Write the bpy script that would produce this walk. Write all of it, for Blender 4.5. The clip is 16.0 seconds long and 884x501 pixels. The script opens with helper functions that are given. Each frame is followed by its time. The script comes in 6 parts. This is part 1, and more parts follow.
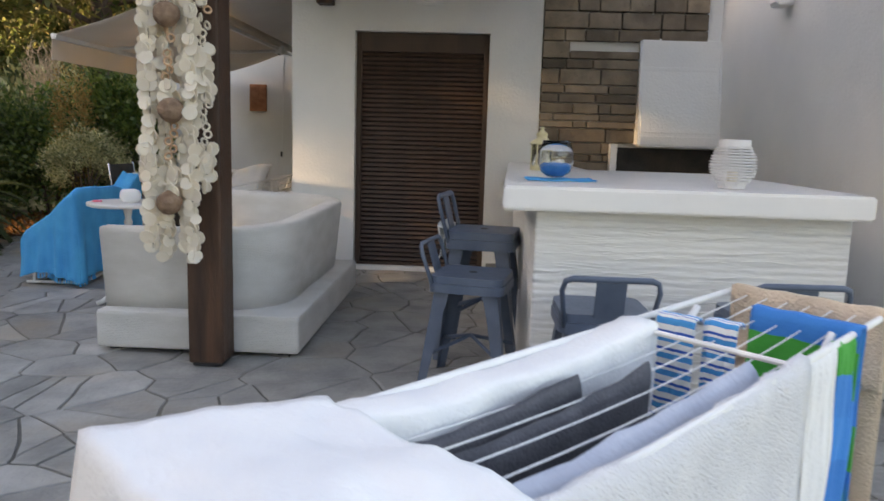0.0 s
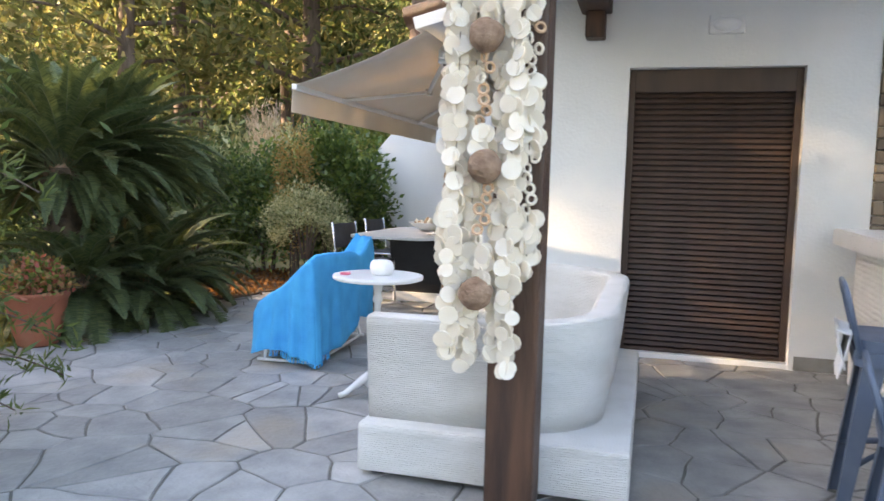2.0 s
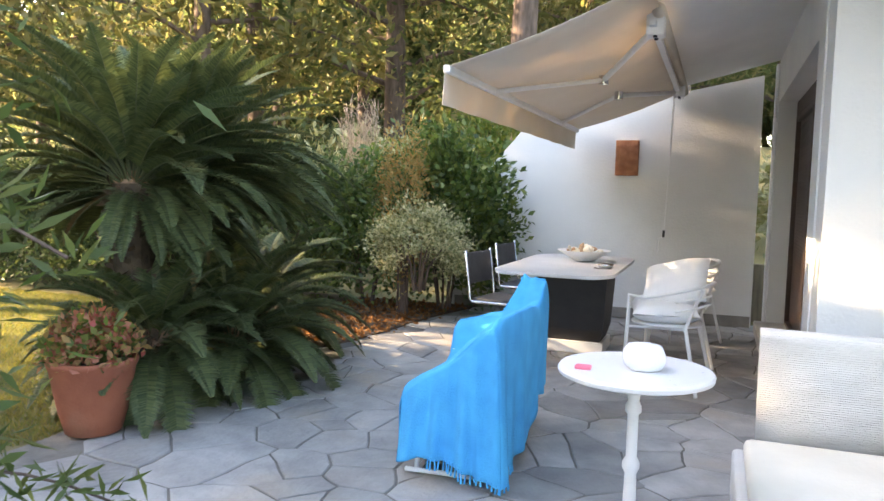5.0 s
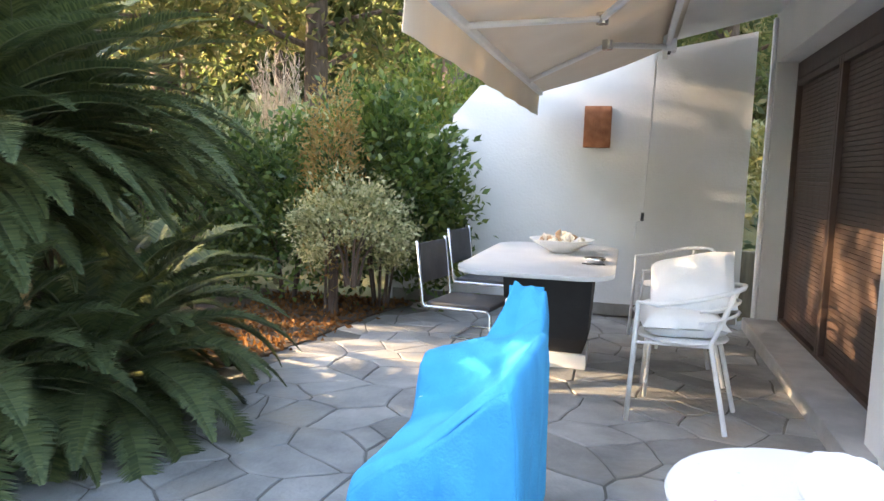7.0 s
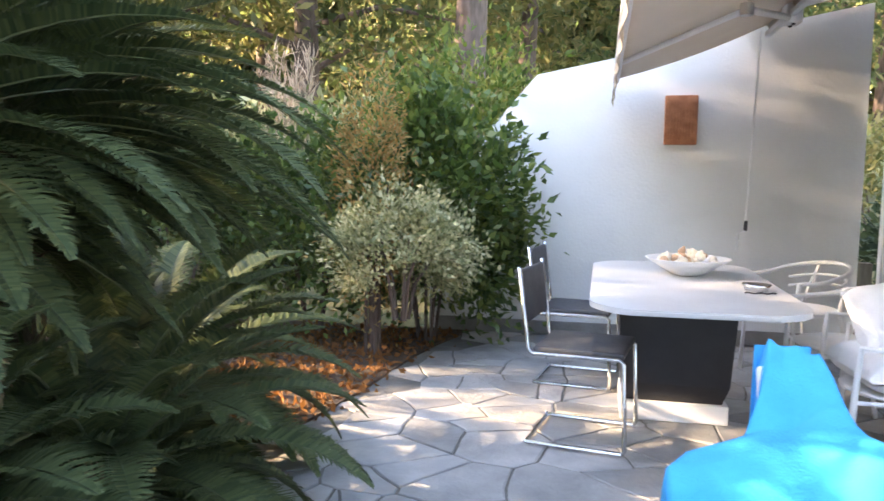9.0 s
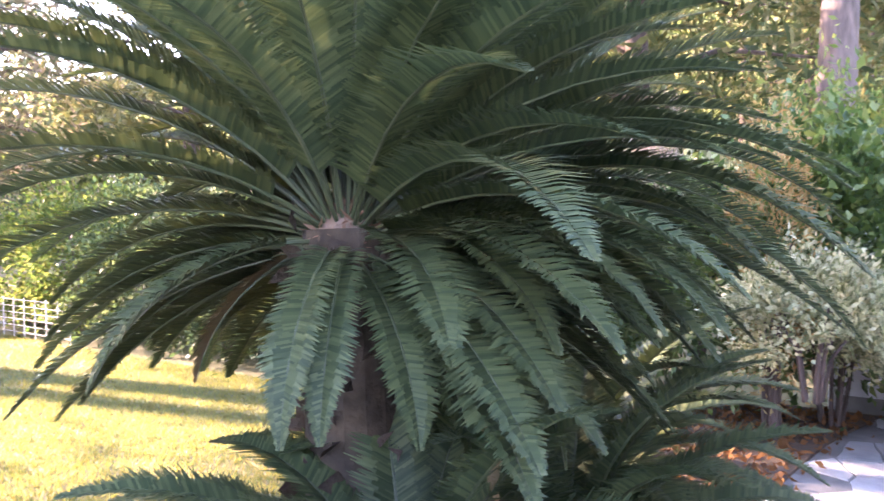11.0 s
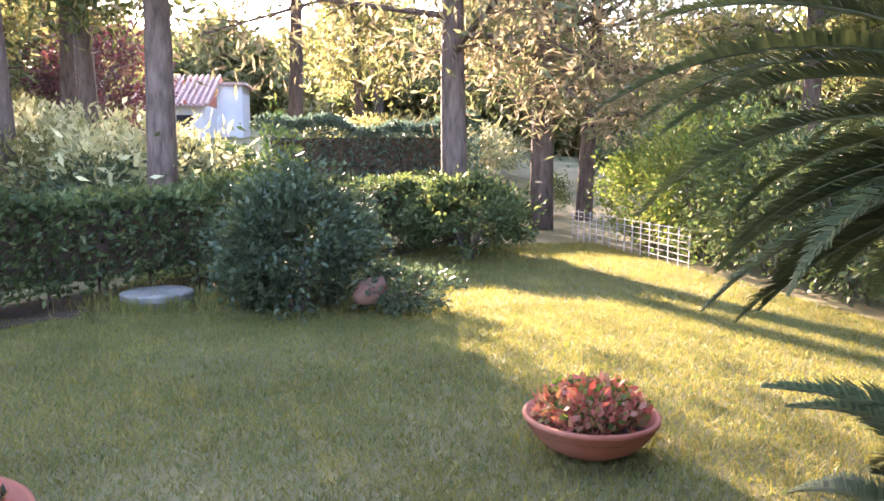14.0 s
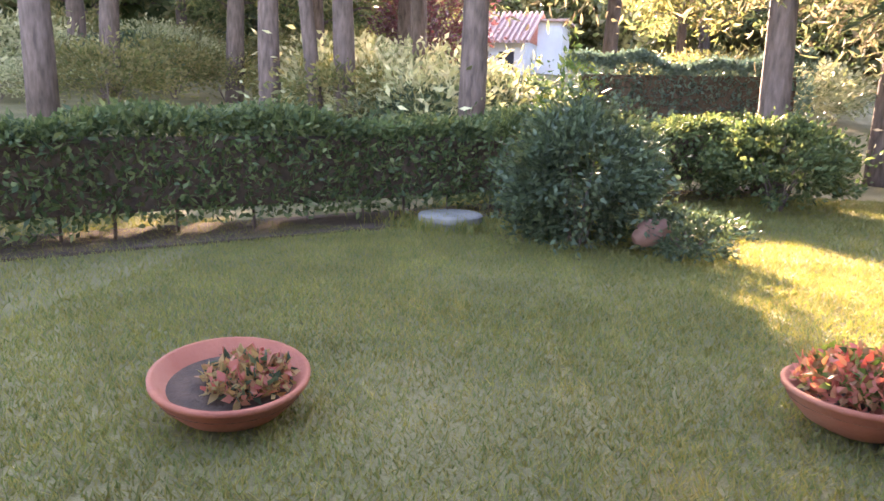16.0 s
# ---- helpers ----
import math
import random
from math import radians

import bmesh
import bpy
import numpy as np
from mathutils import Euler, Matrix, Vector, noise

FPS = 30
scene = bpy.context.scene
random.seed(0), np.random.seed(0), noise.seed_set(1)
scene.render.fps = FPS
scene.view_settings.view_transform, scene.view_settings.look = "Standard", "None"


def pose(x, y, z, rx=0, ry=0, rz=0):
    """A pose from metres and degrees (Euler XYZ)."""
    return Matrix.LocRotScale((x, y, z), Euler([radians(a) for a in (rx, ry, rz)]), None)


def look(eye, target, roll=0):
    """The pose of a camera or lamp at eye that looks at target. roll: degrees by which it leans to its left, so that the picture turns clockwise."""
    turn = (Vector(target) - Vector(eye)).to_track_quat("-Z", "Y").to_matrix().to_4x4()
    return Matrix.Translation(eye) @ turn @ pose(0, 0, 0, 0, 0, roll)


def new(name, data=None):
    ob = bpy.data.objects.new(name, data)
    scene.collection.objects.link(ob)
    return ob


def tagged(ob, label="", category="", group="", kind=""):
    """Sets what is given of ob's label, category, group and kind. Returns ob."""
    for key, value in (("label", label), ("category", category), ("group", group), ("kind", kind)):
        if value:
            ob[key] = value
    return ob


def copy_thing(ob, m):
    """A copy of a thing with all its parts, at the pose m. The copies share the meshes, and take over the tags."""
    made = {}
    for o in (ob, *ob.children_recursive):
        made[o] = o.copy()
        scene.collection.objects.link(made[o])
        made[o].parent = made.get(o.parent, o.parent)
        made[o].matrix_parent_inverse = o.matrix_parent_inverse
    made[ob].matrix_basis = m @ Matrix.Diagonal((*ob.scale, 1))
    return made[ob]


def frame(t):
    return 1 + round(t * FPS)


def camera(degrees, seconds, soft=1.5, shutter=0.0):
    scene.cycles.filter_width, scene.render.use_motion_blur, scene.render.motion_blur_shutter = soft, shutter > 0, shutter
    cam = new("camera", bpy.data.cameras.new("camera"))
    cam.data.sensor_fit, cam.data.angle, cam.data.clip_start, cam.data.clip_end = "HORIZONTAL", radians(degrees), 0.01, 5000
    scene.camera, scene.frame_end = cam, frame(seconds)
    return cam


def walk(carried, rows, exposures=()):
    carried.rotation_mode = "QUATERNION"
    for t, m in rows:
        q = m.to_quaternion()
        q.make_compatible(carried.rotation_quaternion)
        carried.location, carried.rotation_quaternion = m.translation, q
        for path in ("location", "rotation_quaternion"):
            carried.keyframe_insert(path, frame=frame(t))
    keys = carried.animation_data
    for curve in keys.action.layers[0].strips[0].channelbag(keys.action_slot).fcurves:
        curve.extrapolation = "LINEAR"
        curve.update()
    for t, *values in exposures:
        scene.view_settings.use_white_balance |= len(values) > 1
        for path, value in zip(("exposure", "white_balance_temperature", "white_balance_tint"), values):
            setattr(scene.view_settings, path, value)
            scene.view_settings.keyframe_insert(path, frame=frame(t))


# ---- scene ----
cam = camera(62.0, 16.0, soft=1.5, shutter=0.2)
METRES, EYE, TILT, LEAN, TURN = 8.0, 1.5, 0.0, 0.0, 0.0
PATH = [
    (0, (-0.22, 1.518, 1.216), (-0.304, 3.494, 0.914), 1.7),
    (0.5, (-0.449, 1.784, 1.229), (-0.639, 3.763, 1.014), 1.5),
    (1, (-0.615, 2.028, 1.241), (-0.888, 4.002, 1.062), 1.5),
    (1.5, (-0.822, 2.284, 1.25), (-1.278, 4.223, 1.07), 1.4),
    (2, (-1.123, 2.527, 1.239), (-1.663, 4.444, 1.064), 1.5),
    (2.5, (-1.359, 2.771, 1.234), (-2.102, 4.62, 1.064), 1.5),
    (3, (-1.543, 3.01, 1.276), (-2.472, 4.774, 1.118), 1.2),
    (3.5, (-1.854, 3.175, 1.269), (-2.776, 4.944, 1.123), 0.9),
    (4, (-2.063, 3.371, 1.28), (-2.931, 5.166, 1.129), 0.3),
    (4.5, (-2.21, 3.645, 1.306), (-3.016, 5.469, 1.148), 0.8),
    (5, (-2.392, 3.934, 1.309), (-3.087, 5.802, 1.147), 1.4),
    (7.5, (-3.076, 5.397, 1.286), (-3.545, 7.327, 1.049), 1.4),
    (8, (-3.218, 5.709, 1.28), (-3.597, 7.657, 1.035), 0.9),
    (8.2, (-3.361, 5.853, 1.239), (-3.653, 7.817, 1.002), 1.3),
    (10.5, (-4.41, 6.119, 1.307), (-5.384, 7.865, 1.229), -0.9),
    (11, (-4.469, 6.121, 1.306), (-5.628, 7.75, 1.245), -0.4),
    (11.5, (-4.497, 6.15, 1.307), (-5.876, 7.596, 1.244), -0.0),
    (12, (-4.638, 6.019, 1.229), (-6.152, 7.325, 1.233), -1.7),
    (12.5, (-4.674, 6.036, 1.244), (-6.422, 7.004, 1.155), -1.9),
    (13, (-4.673, 6.024, 1.232), (-6.549, 6.696, 1.067), -1.0),
    (13.5, (-4.64, 5.984, 1.232), (-6.578, 6.435, 1.034), -0.9),
    (14, (-4.573, 5.923, 1.238), (-6.528, 6.278, 1.009), -0.0),
    (14.5, (-4.529, 5.912, 1.227), (-6.479, 6.242, 0.93), 1.0),
    (15, (-4.479, 5.991, 1.206), (-6.453, 6.031, 0.889), 1.1),
    (15.5, (-4.444, 6.102, 1.194), (-6.389, 5.819, 0.822), 2.6),
    (16, (-4.531, 6.142, 1.201), (-6.438, 5.689, 0.8), 1.8),
]
EXPOSURES = [(0.0, 2.22, 8950, 19), (0.5, 2.7, 8000, 18), (1.5, 3.18, 7800, 18), (3.5, 3.38, 7750, 17), (5.0, 3.54, 7800, 17), (7.5, 3.72, 7450, 15), (8.2, 3.72, 7350, 15), (10.5, 4.42, 6500, 37), (12.0, 4.72, 5850, 45), (12.8, 4.02, 6250, 33), (14.5, 3.88, 6500, 33), (16.0, 4.05, 7000, 34)]
walk(cam, [(t, look(eye, target, roll)) for t, eye, target, roll in PATH], EXPOSURES)

# ---- world, sun, sky ----
SUN_YAW, SUN_EL = 103.0, 19.0
world = bpy.data.worlds.new("world")
scene.world = world
world.use_nodes = True
wn = world.node_tree.nodes
sky = wn.new("ShaderNodeTexSky")
sky.sky_type = 'NISHITA'
sky.sun_disc = False
sky.sun_elevation = radians(SUN_EL)
sky.sun_rotation = radians(-SUN_YAW)
sky.air_density, sky.dust_density = 1.0, 1.5
world.node_tree.links.new(sky.outputs[0], wn["Background"].inputs[0])
wn["Background"].inputs[1].default_value = 0.15
sun_data = bpy.data.lights.new("sun", 'SUN')
sun_data.energy, sun_data.angle, sun_data.color = 4.1, radians(0.6), (1.0, 0.81, 0.55)
sun = new("sun", sun_data)
toward = Vector((-math.sin(radians(SUN_YAW)) * math.cos(radians(SUN_EL)), math.cos(radians(SUN_YAW)) * math.cos(radians(SUN_EL)), math.sin(radians(SUN_EL))))
sun.matrix_world = look(toward * 50, (0, 0, 0))

rng = np.random.default_rng(7)


# ---- materials ----
def mat(name, c1, c2, scale=8.0, rough=0.7, bump=0.2, metal=0.0, fine=60.0, c3=None, spread=0.0, stretch=(1, 1, 1), mix_rand=0.0, spec=0.5):
    """Two-scale noise between two colours, with an optional stain colour c3 and a bump of fine grain."""
    m = bpy.data.materials.new(name)
    m.use_nodes = True
    n, l = m.node_tree.nodes, m.node_tree.links
    p = n["Principled BSDF"]
    p.inputs["Roughness"].default_value, p.inputs["Metallic"].default_value = rough, metal
    p.inputs["Specular IOR Level"].default_value = spec
    tc = n.new("ShaderNodeTexCoord")
    mp = n.new("ShaderNodeMapping")
    mp.inputs["Scale"].default_value = stretch
    l.new(tc.outputs["Object"], mp.inputs[0])
    big, small = n.new("ShaderNodeTexNoise"), n.new("ShaderNodeTexNoise")
    big.inputs["Scale"].default_value, big.inputs["Detail"].default_value = scale, 6
    small.inputs["Scale"].default_value, small.inputs["Detail"].default_value = fine, 4
    l.new(mp.outputs[0], big.inputs["Vector"])
    l.new(mp.outputs[0], small.inputs["Vector"])
    ramp = n.new("ShaderNodeValToRGB")
    ramp.color_ramp.elements[0].position, ramp.color_ramp.elements[1].position = 0.32, 0.68
    ramp.color_ramp.elements[0].color, ramp.color_ramp.elements[1].color = (*c1, 1), (*c2, 1)
    l.new(big.outputs["Fac"], ramp.inputs[0])
    out = ramp.outputs[0]
    if c3:
        st = n.new("ShaderNodeTexNoise")
        st.inputs["Scale"].default_value, st.inputs["Detail"].default_value = scale * 0.35, 8
        l.new(mp.outputs[0], st.inputs["Vector"])
        r2 = n.new("ShaderNodeValToRGB")
        r2.color_ramp.elements[0].position, r2.color_ramp.elements[1].position = 0.55, 0.72
        l.new(st.outputs["Fac"], r2.inputs[0])
        mx = n.new("ShaderNodeMixRGB")
        mx.inputs[2].default_value = (*c3, 1)
        l.new(r2.outputs[0], mx.inputs[0])
        l.new(out, mx.inputs[1])
        out = mx.outputs[0]
    if mix_rand:
        oi = n.new("ShaderNodeObjectInfo")
        hs = n.new("ShaderNodeHueSaturation")
        mr = n.new("ShaderNodeMapRange")
        mr.inputs["To Min"].default_value, mr.inputs["To Max"].default_value = 1 - mix_rand, 1 + mix_rand
        l.new(oi.outputs["Random"], mr.inputs[0])
        l.new(mr.outputs[0], hs.inputs["Value"])
        l.new(out, hs.inputs["Color"])
        out = hs.outputs[0]
    l.new(out, p.inputs["Base Color"])
    if bump:
        b = n.new("ShaderNodeBump")
        b.inputs["Strength"].default_value, b.inputs["Distance"].default_value = bump, 0.01
        l.new(small.outputs["Fac"], b.inputs["Height"])
        l.new(b.outputs[0], p.inputs["Normal"])
    rr = n.new("ShaderNodeMapRange")
    rr.inputs["To Min"].default_value, rr.inputs["To Max"].default_value = max(0.03, rough - 0.08), min(1, rough + 0.1)
    l.new(small.outputs["Fac"], rr.inputs[0])
    l.new(rr.outputs[0], p.inputs["Roughness"])
    return m


def leaf_mat(name, cols, rough=0.5, through_light=0.35, spec=0.4):
    """Leaf colours picked leaf by leaf, with light coming through the blade."""
    m = bpy.data.materials.new(name)
    m.use_nodes = True
    n, l = m.node_tree.nodes, m.node_tree.links
    p = n["Principled BSDF"]
    p.inputs["Roughness"].default_value = rough
    p.inputs["Specular IOR Level"].default_value = spec
    g = n.new("ShaderNodeNewGeometry")
    ramp = n.new("ShaderNodeValToRGB")
    els = ramp.color_ramp.elements
    for i, c in enumerate(cols):
        e = els[i] if i < 2 else els.new(1.0)
        e.position, e.color = i / (len(cols) - 1), (*c, 1)
    l.new(g.outputs["Random Per Island"], ramp.inputs[0])
    tc, ns = n.new("ShaderNodeTexCoord"), n.new("ShaderNodeTexNoise")
    ns.inputs["Scale"].default_value = 2.0
    l.new(tc.outputs["Object"], ns.inputs["Vector"])
    mr = n.new("ShaderNodeMapRange")
    mr.inputs["To Min"].default_value, mr.inputs["To Max"].default_value = 0.6, 1.4
    l.new(ns.outputs["Fac"], mr.inputs[0])
    hs = n.new("ShaderNodeHueSaturation")
    l.new(mr.outputs[0], hs.inputs["Value"])
    l.new(ramp.outputs[0], hs.inputs["Color"])
    l.new(hs.outputs[0], p.inputs["Base Color"])
    tr = n.new("ShaderNodeBsdfTranslucent")
    hs2 = n.new("ShaderNodeHueSaturation")
    hs2.inputs["Value"].default_value, hs2.inputs["Saturation"].default_value = 1.6, 1.1
    l.new(hs.outputs[0], hs2.inputs["Color"])
    l.new(hs2.outputs[0], tr.inputs["Color"])
    mx = n.new("ShaderNodeMixShader")
    mx.inputs[0].default_value = through_light
    l.new(p.outputs[0], mx.inputs[1])
    l.new(tr.outputs[0], mx.inputs[2])
    l.new(mx.outputs[0], n["Material Output"].inputs[0])
    return m


def glass_mat(name):
    m = bpy.data.materials.new(name)
    m.use_nodes = True
    p = m.node_tree.nodes["Principled BSDF"]
    p.inputs["Roughness"].default_value, p.inputs["Transmission Weight"].default_value = 0.03, 1.0
    p.inputs["Base Color"].default_value = (0.95, 0.97, 0.98, 1)
    return m


def stripe_mat(name, cols, scale):
    """Cloth with stripes across the height, in a fixed run of colours."""
    m = mat(name, cols[0], cols[0], 8, 0.85, 0.3)
    n, l = m.node_tree.nodes, m.node_tree.links
    tc, sx = n.new("ShaderNodeTexCoord"), n.new("ShaderNodeSeparateXYZ")
    l.new(tc.outputs["UV"], sx.inputs[0])
    mu, fr = n.new("ShaderNodeMath"), n.new("ShaderNodeMath")
    mu.operation, fr.operation = 'MULTIPLY', 'FRACT'
    mu.inputs[1].default_value = scale
    l.new(sx.outputs[1], mu.inputs[0])
    l.new(mu.outputs[0], fr.inputs[0])
    r = n.new("ShaderNodeValToRGB")
    r.color_ramp.interpolation = 'CONSTANT'
    els = r.color_ramp.elements
    for i, c in enumerate(cols):
        e = els[i] if i < 2 else els.new(0.5)
        e.position, e.color = i / len(cols), (*c, 1)
    l.new(fr.outputs[0], r.inputs[0])
    l.new(r.outputs[0], n["Principled BSDF"].inputs["Base Color"])
    return m


PLASTER = mat("white plaster", (0.70, 0.71, 0.71), (0.78, 0.78, 0.77), 1.5, 0.85, 0.35, fine=45, c3=(0.66, 0.66, 0.65))
ROUGHCAST = mat("ribbed white render", (0.68, 0.68, 0.67), (0.76, 0.76, 0.75), 3, 0.9, 1.0, fine=22, stretch=(0.35, 1, 2.2))
SLATE = mat("grey slate paving", (0.23, 0.228, 0.222), (0.38, 0.372, 0.355), 4.2, 0.55, 0.8, fine=28, c3=(0.35, 0.30, 0.245), mix_rand=0.24)
JOINT = mat("dark dusty joint", (0.11, 0.105, 0.095), (0.19, 0.18, 0.16), 7, 0.95, 0.6, c3=(0.23, 0.21, 0.18))
MORTAR = mat("dusty mortar", (0.20, 0.19, 0.175), (0.29, 0.28, 0.26), 6, 0.95, 0.5)
MARBLE_GREY = mat("grey white marble", (0.50, 0.50, 0.51), (0.60, 0.60, 0.60), 3, 0.32, 0.02, c3=(0.46, 0.46, 0.47))
SILL = mat("pale cement sill", (0.36, 0.35, 0.34), (0.48, 0.47, 0.45), 5, 0.85, 0.4, c3=(0.33, 0.31, 0.28))
MARBLE = mat("white marble", (0.72, 0.72, 0.73), (0.79, 0.79, 0.79), 2, 0.3, 0.02)
SHUTTER = mat("brown shutter paint", (0.048, 0.028, 0.021), (0.07, 0.040, 0.029), 9, 0.55, 0.12, stretch=(1, 1, 0.2))
WOOD_DARK = mat("dark stained timber", (0.030, 0.014, 0.009), (0.075, 0.034, 0.02), 7, 0.5, 0.5, stretch=(3, 3, 0.35), c3=(0.12, 0.055, 0.03))
WOOD_GREY = mat("weathered timber", (0.10, 0.075, 0.05), (0.2, 0.16, 0.11), 7, 0.8, 0.6, stretch=(3, 3, 0.35))
STONES = mat("field stone", (0.13, 0.10, 0.072), (0.26, 0.205, 0.15), 6, 0.85, 0.9, fine=30, c3=(0.27, 0.19, 0.13), mix_rand=0.4)
WICKER = mat("white woven resin", (0.70, 0.69, 0.66), (0.80, 0.79, 0.77), 5, 0.55, 0.9, fine=130, stretch=(1, 1, 2.5))
CREAM = mat("cream cushion cloth", (0.72, 0.68, 0.58), (0.80, 0.76, 0.66), 4, 0.9, 0.3)
WHITE_CLOTH = mat("white cotton", (0.76, 0.77, 0.79), (0.84, 0.84, 0.84), 6, 0.92, 0.35, fine=90)
TERRY = mat("white terry towel", (0.70, 0.71, 0.74), (0.80, 0.80, 0.82), 9, 0.98, 1.0, fine=160)
BEIGE_TERRY = mat("beige towel", (0.62, 0.48, 0.36), (0.74, 0.60, 0.47), 9, 0.98, 1.0, fine=120)
GREY_CLOTH = mat("dark grey jersey", (0.075, 0.077, 0.088), (0.12, 0.12, 0.135), 10, 0.95, 0.5, fine=120)
PALE_CLOTH = mat("pale blue grey cloth", (0.42, 0.46, 0.55), (0.52, 0.56, 0.64), 8, 0.95, 0.4)
BLUE_TOWEL = mat("bright blue cotton", (0.016, 0.33, 0.70), (0.03, 0.43, 0.80), 7, 0.9, 0.4, fine=110)
GREEN_BLUE = stripe_mat("blue and green towel", [(0.01, 0.20, 0.58), (0.02, 0.34, 0.05), (0.01, 0.22, 0.62), (0.01, 0.24, 0.66)], 1.8)
STRIPES = stripe_mat("blue striped towel", [(0.75, 0.78, 0.8), (0.01, 0.10, 0.45), (0.75, 0.78, 0.8), (0.02, 0.28, 0.62), (0.75, 0.78, 0.8), (0.03, 0.35, 0.08)], 11)
ALU = mat("white painted metal", (0.70, 0.71, 0.72), (0.78, 0.78, 0.78), 12, 0.4, 0.05, fine=200)
STEEL = mat("chromed steel", (0.55, 0.56, 0.58), (0.62, 0.62, 0.63), 10, 0.22, 0.0, metal=1.0)
NAVY = mat("navy painted steel", (0.062, 0.092, 0.145), (0.095, 0.13, 0.19), 8, 0.42, 0.1, c3=(0.10, 0.13, 0.18))
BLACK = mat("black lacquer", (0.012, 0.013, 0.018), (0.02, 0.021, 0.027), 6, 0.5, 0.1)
LEATHER = mat("charcoal leather", (0.035, 0.037, 0.042), (0.06, 0.062, 0.07), 8, 0.55, 0.4)
TERRACOTTA = mat("terracotta", (0.27, 0.076, 0.04), (0.36, 0.115, 0.06), 5, 0.75, 0.35, c3=(0.35, 0.16, 0.10))
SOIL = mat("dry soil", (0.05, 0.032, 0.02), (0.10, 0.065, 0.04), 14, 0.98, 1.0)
CANVAS = mat("beige awning canvas", (0.60, 0.55, 0.49), (0.66, 0.61, 0.55), 3, 0.85, 0.2, fine=150)
SHELL = mat("capiz shell", (0.86, 0.81, 0.72), (0.9, 0.88, 0.83), 20, 0.3, 0.1, mix_rand=0.06)
SHELL_TAN = mat("tan shell", (0.45, 0.26, 0.14), (0.62, 0.42, 0.28), 20, 0.5, 0.3)
COCONUT = mat("coconut husk", (0.17, 0.10, 0.065), (0.30, 0.20, 0.14), 25, 0.9, 1.0)
BARK = mat("pine bark", (0.06, 0.042, 0.034), (0.15, 0.108, 0.09), 7, 0.95, 1.0, fine=25, stretch=(2, 2, 0.5))
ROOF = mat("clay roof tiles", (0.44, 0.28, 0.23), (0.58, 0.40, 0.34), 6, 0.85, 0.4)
# darker copy of the roof clay, with shade put into the colour
TILE_SHADED = mat("shaded clay tile", (0.16, 0.08, 0.055), (0.26, 0.13, 0.09), 6, 0.85, 0.5)
CHAR = mat("soot black brick", (0.012, 0.011, 0.01), (0.03, 0.026, 0.022), 8, 0.95, 0.6)
GOLD = mat("cream painted tin", (0.62, 0.55, 0.33), (0.72, 0.66, 0.44), 12, 0.4, 0.1)
BLUE_WAX = mat("blue sand", (0.02, 0.20, 0.62), (0.03, 0.30, 0.75), 30, 0.7, 0.4)
PINK = mat("pink plastic", (0.75, 0.12, 0.2), (0.8, 0.2, 0.28), 8, 0.5, 0.05)
PLAQUE = mat("carved terracotta plaque", (0.30, 0.11, 0.05), (0.46, 0.20, 0.10), 14, 0.7, 1.0, fine=30)
for nt, shine, share in ((CANVAS.node_tree, (0.75, 0.66, 0.53, 1), 0.22), (SHELL.node_tree, (0.95, 0.86, 0.72, 1), 0.45)):
    nn, ll = nt.nodes, nt.links
    tl, mxs = nn.new("ShaderNodeBsdfTranslucent"), nn.new("ShaderNodeMixShader")
    tl.inputs["Color"].default_value = shine
    mxs.inputs[0].default_value = share
    ll.new(nn["Principled BSDF"].outputs[0], mxs.inputs[1])
    ll.new(tl.outputs[0], mxs.inputs[2])
    ll.new(mxs.outputs[0], nn["Material Output"].inputs[0])
GLASS = glass_mat("clear glass")
STONE_PALE = mat("pale well stone", (0.13, 0.125, 0.105), (0.22, 0.21, 0.18), 6, 0.9, 0.6)
GROUND = mat("lawn soil and thatch", (0.10, 0.092, 0.032), (0.17, 0.145, 0.058), 1.2, 0.95, 1.0, fine=70, c3=(0.25, 0.21, 0.09))
GRASS = leaf_mat("lawn grass", [(0.09, 0.12, 0.032), (0.145, 0.16, 0.045), (0.20, 0.178, 0.042), (0.25, 0.208, 0.065)], 0.65, 0.35)
# leaflet greens are lightened to include the glare over the palm
CYCAD = leaf_mat("cycad leaflets", [(0.042, 0.062, 0.026), (0.07, 0.094, 0.038), (0.12, 0.14, 0.058)], 0.52, 0.2, 0.28)
CYCAD_DRY = leaf_mat("dry cycad leaflets", [(0.26, 0.18, 0.09), (0.34, 0.25, 0.14)], 0.6, 0.2)
FIBRE = leaf_mat("palm wool", [(0.16, 0.085, 0.055), (0.26, 0.14, 0.09), (0.33, 0.21, 0.14)], 0.9, 0.2, 0.1)
PLUME = leaf_mat("dry grass plumes", [(0.36, 0.26, 0.19), (0.48, 0.37, 0.28), (0.56, 0.46, 0.36)], 0.8, 0.4, 0.1)
PALM_BARK = mat("scaly palm trunk", (0.035, 0.024, 0.015), (0.085, 0.058, 0.036), 14, 0.95, 1.0, fine=30)
RACHIS = mat("cycad leaf stem", (0.055, 0.075, 0.032), (0.10, 0.11, 0.05), 10, 0.5, 0.1)
HEDGE = leaf_mat("hedge leaves", [(0.036, 0.058, 0.024), (0.058, 0.088, 0.03), (0.092, 0.12, 0.042), (0.14, 0.16, 0.062)], 0.55, 0.35, 0.3)
SHRUB = leaf_mat("grey green shrub leaves", [(0.03, 0.05, 0.025), (0.052, 0.078, 0.038), (0.10, 0.13, 0.06)], 0.5, 0.3)
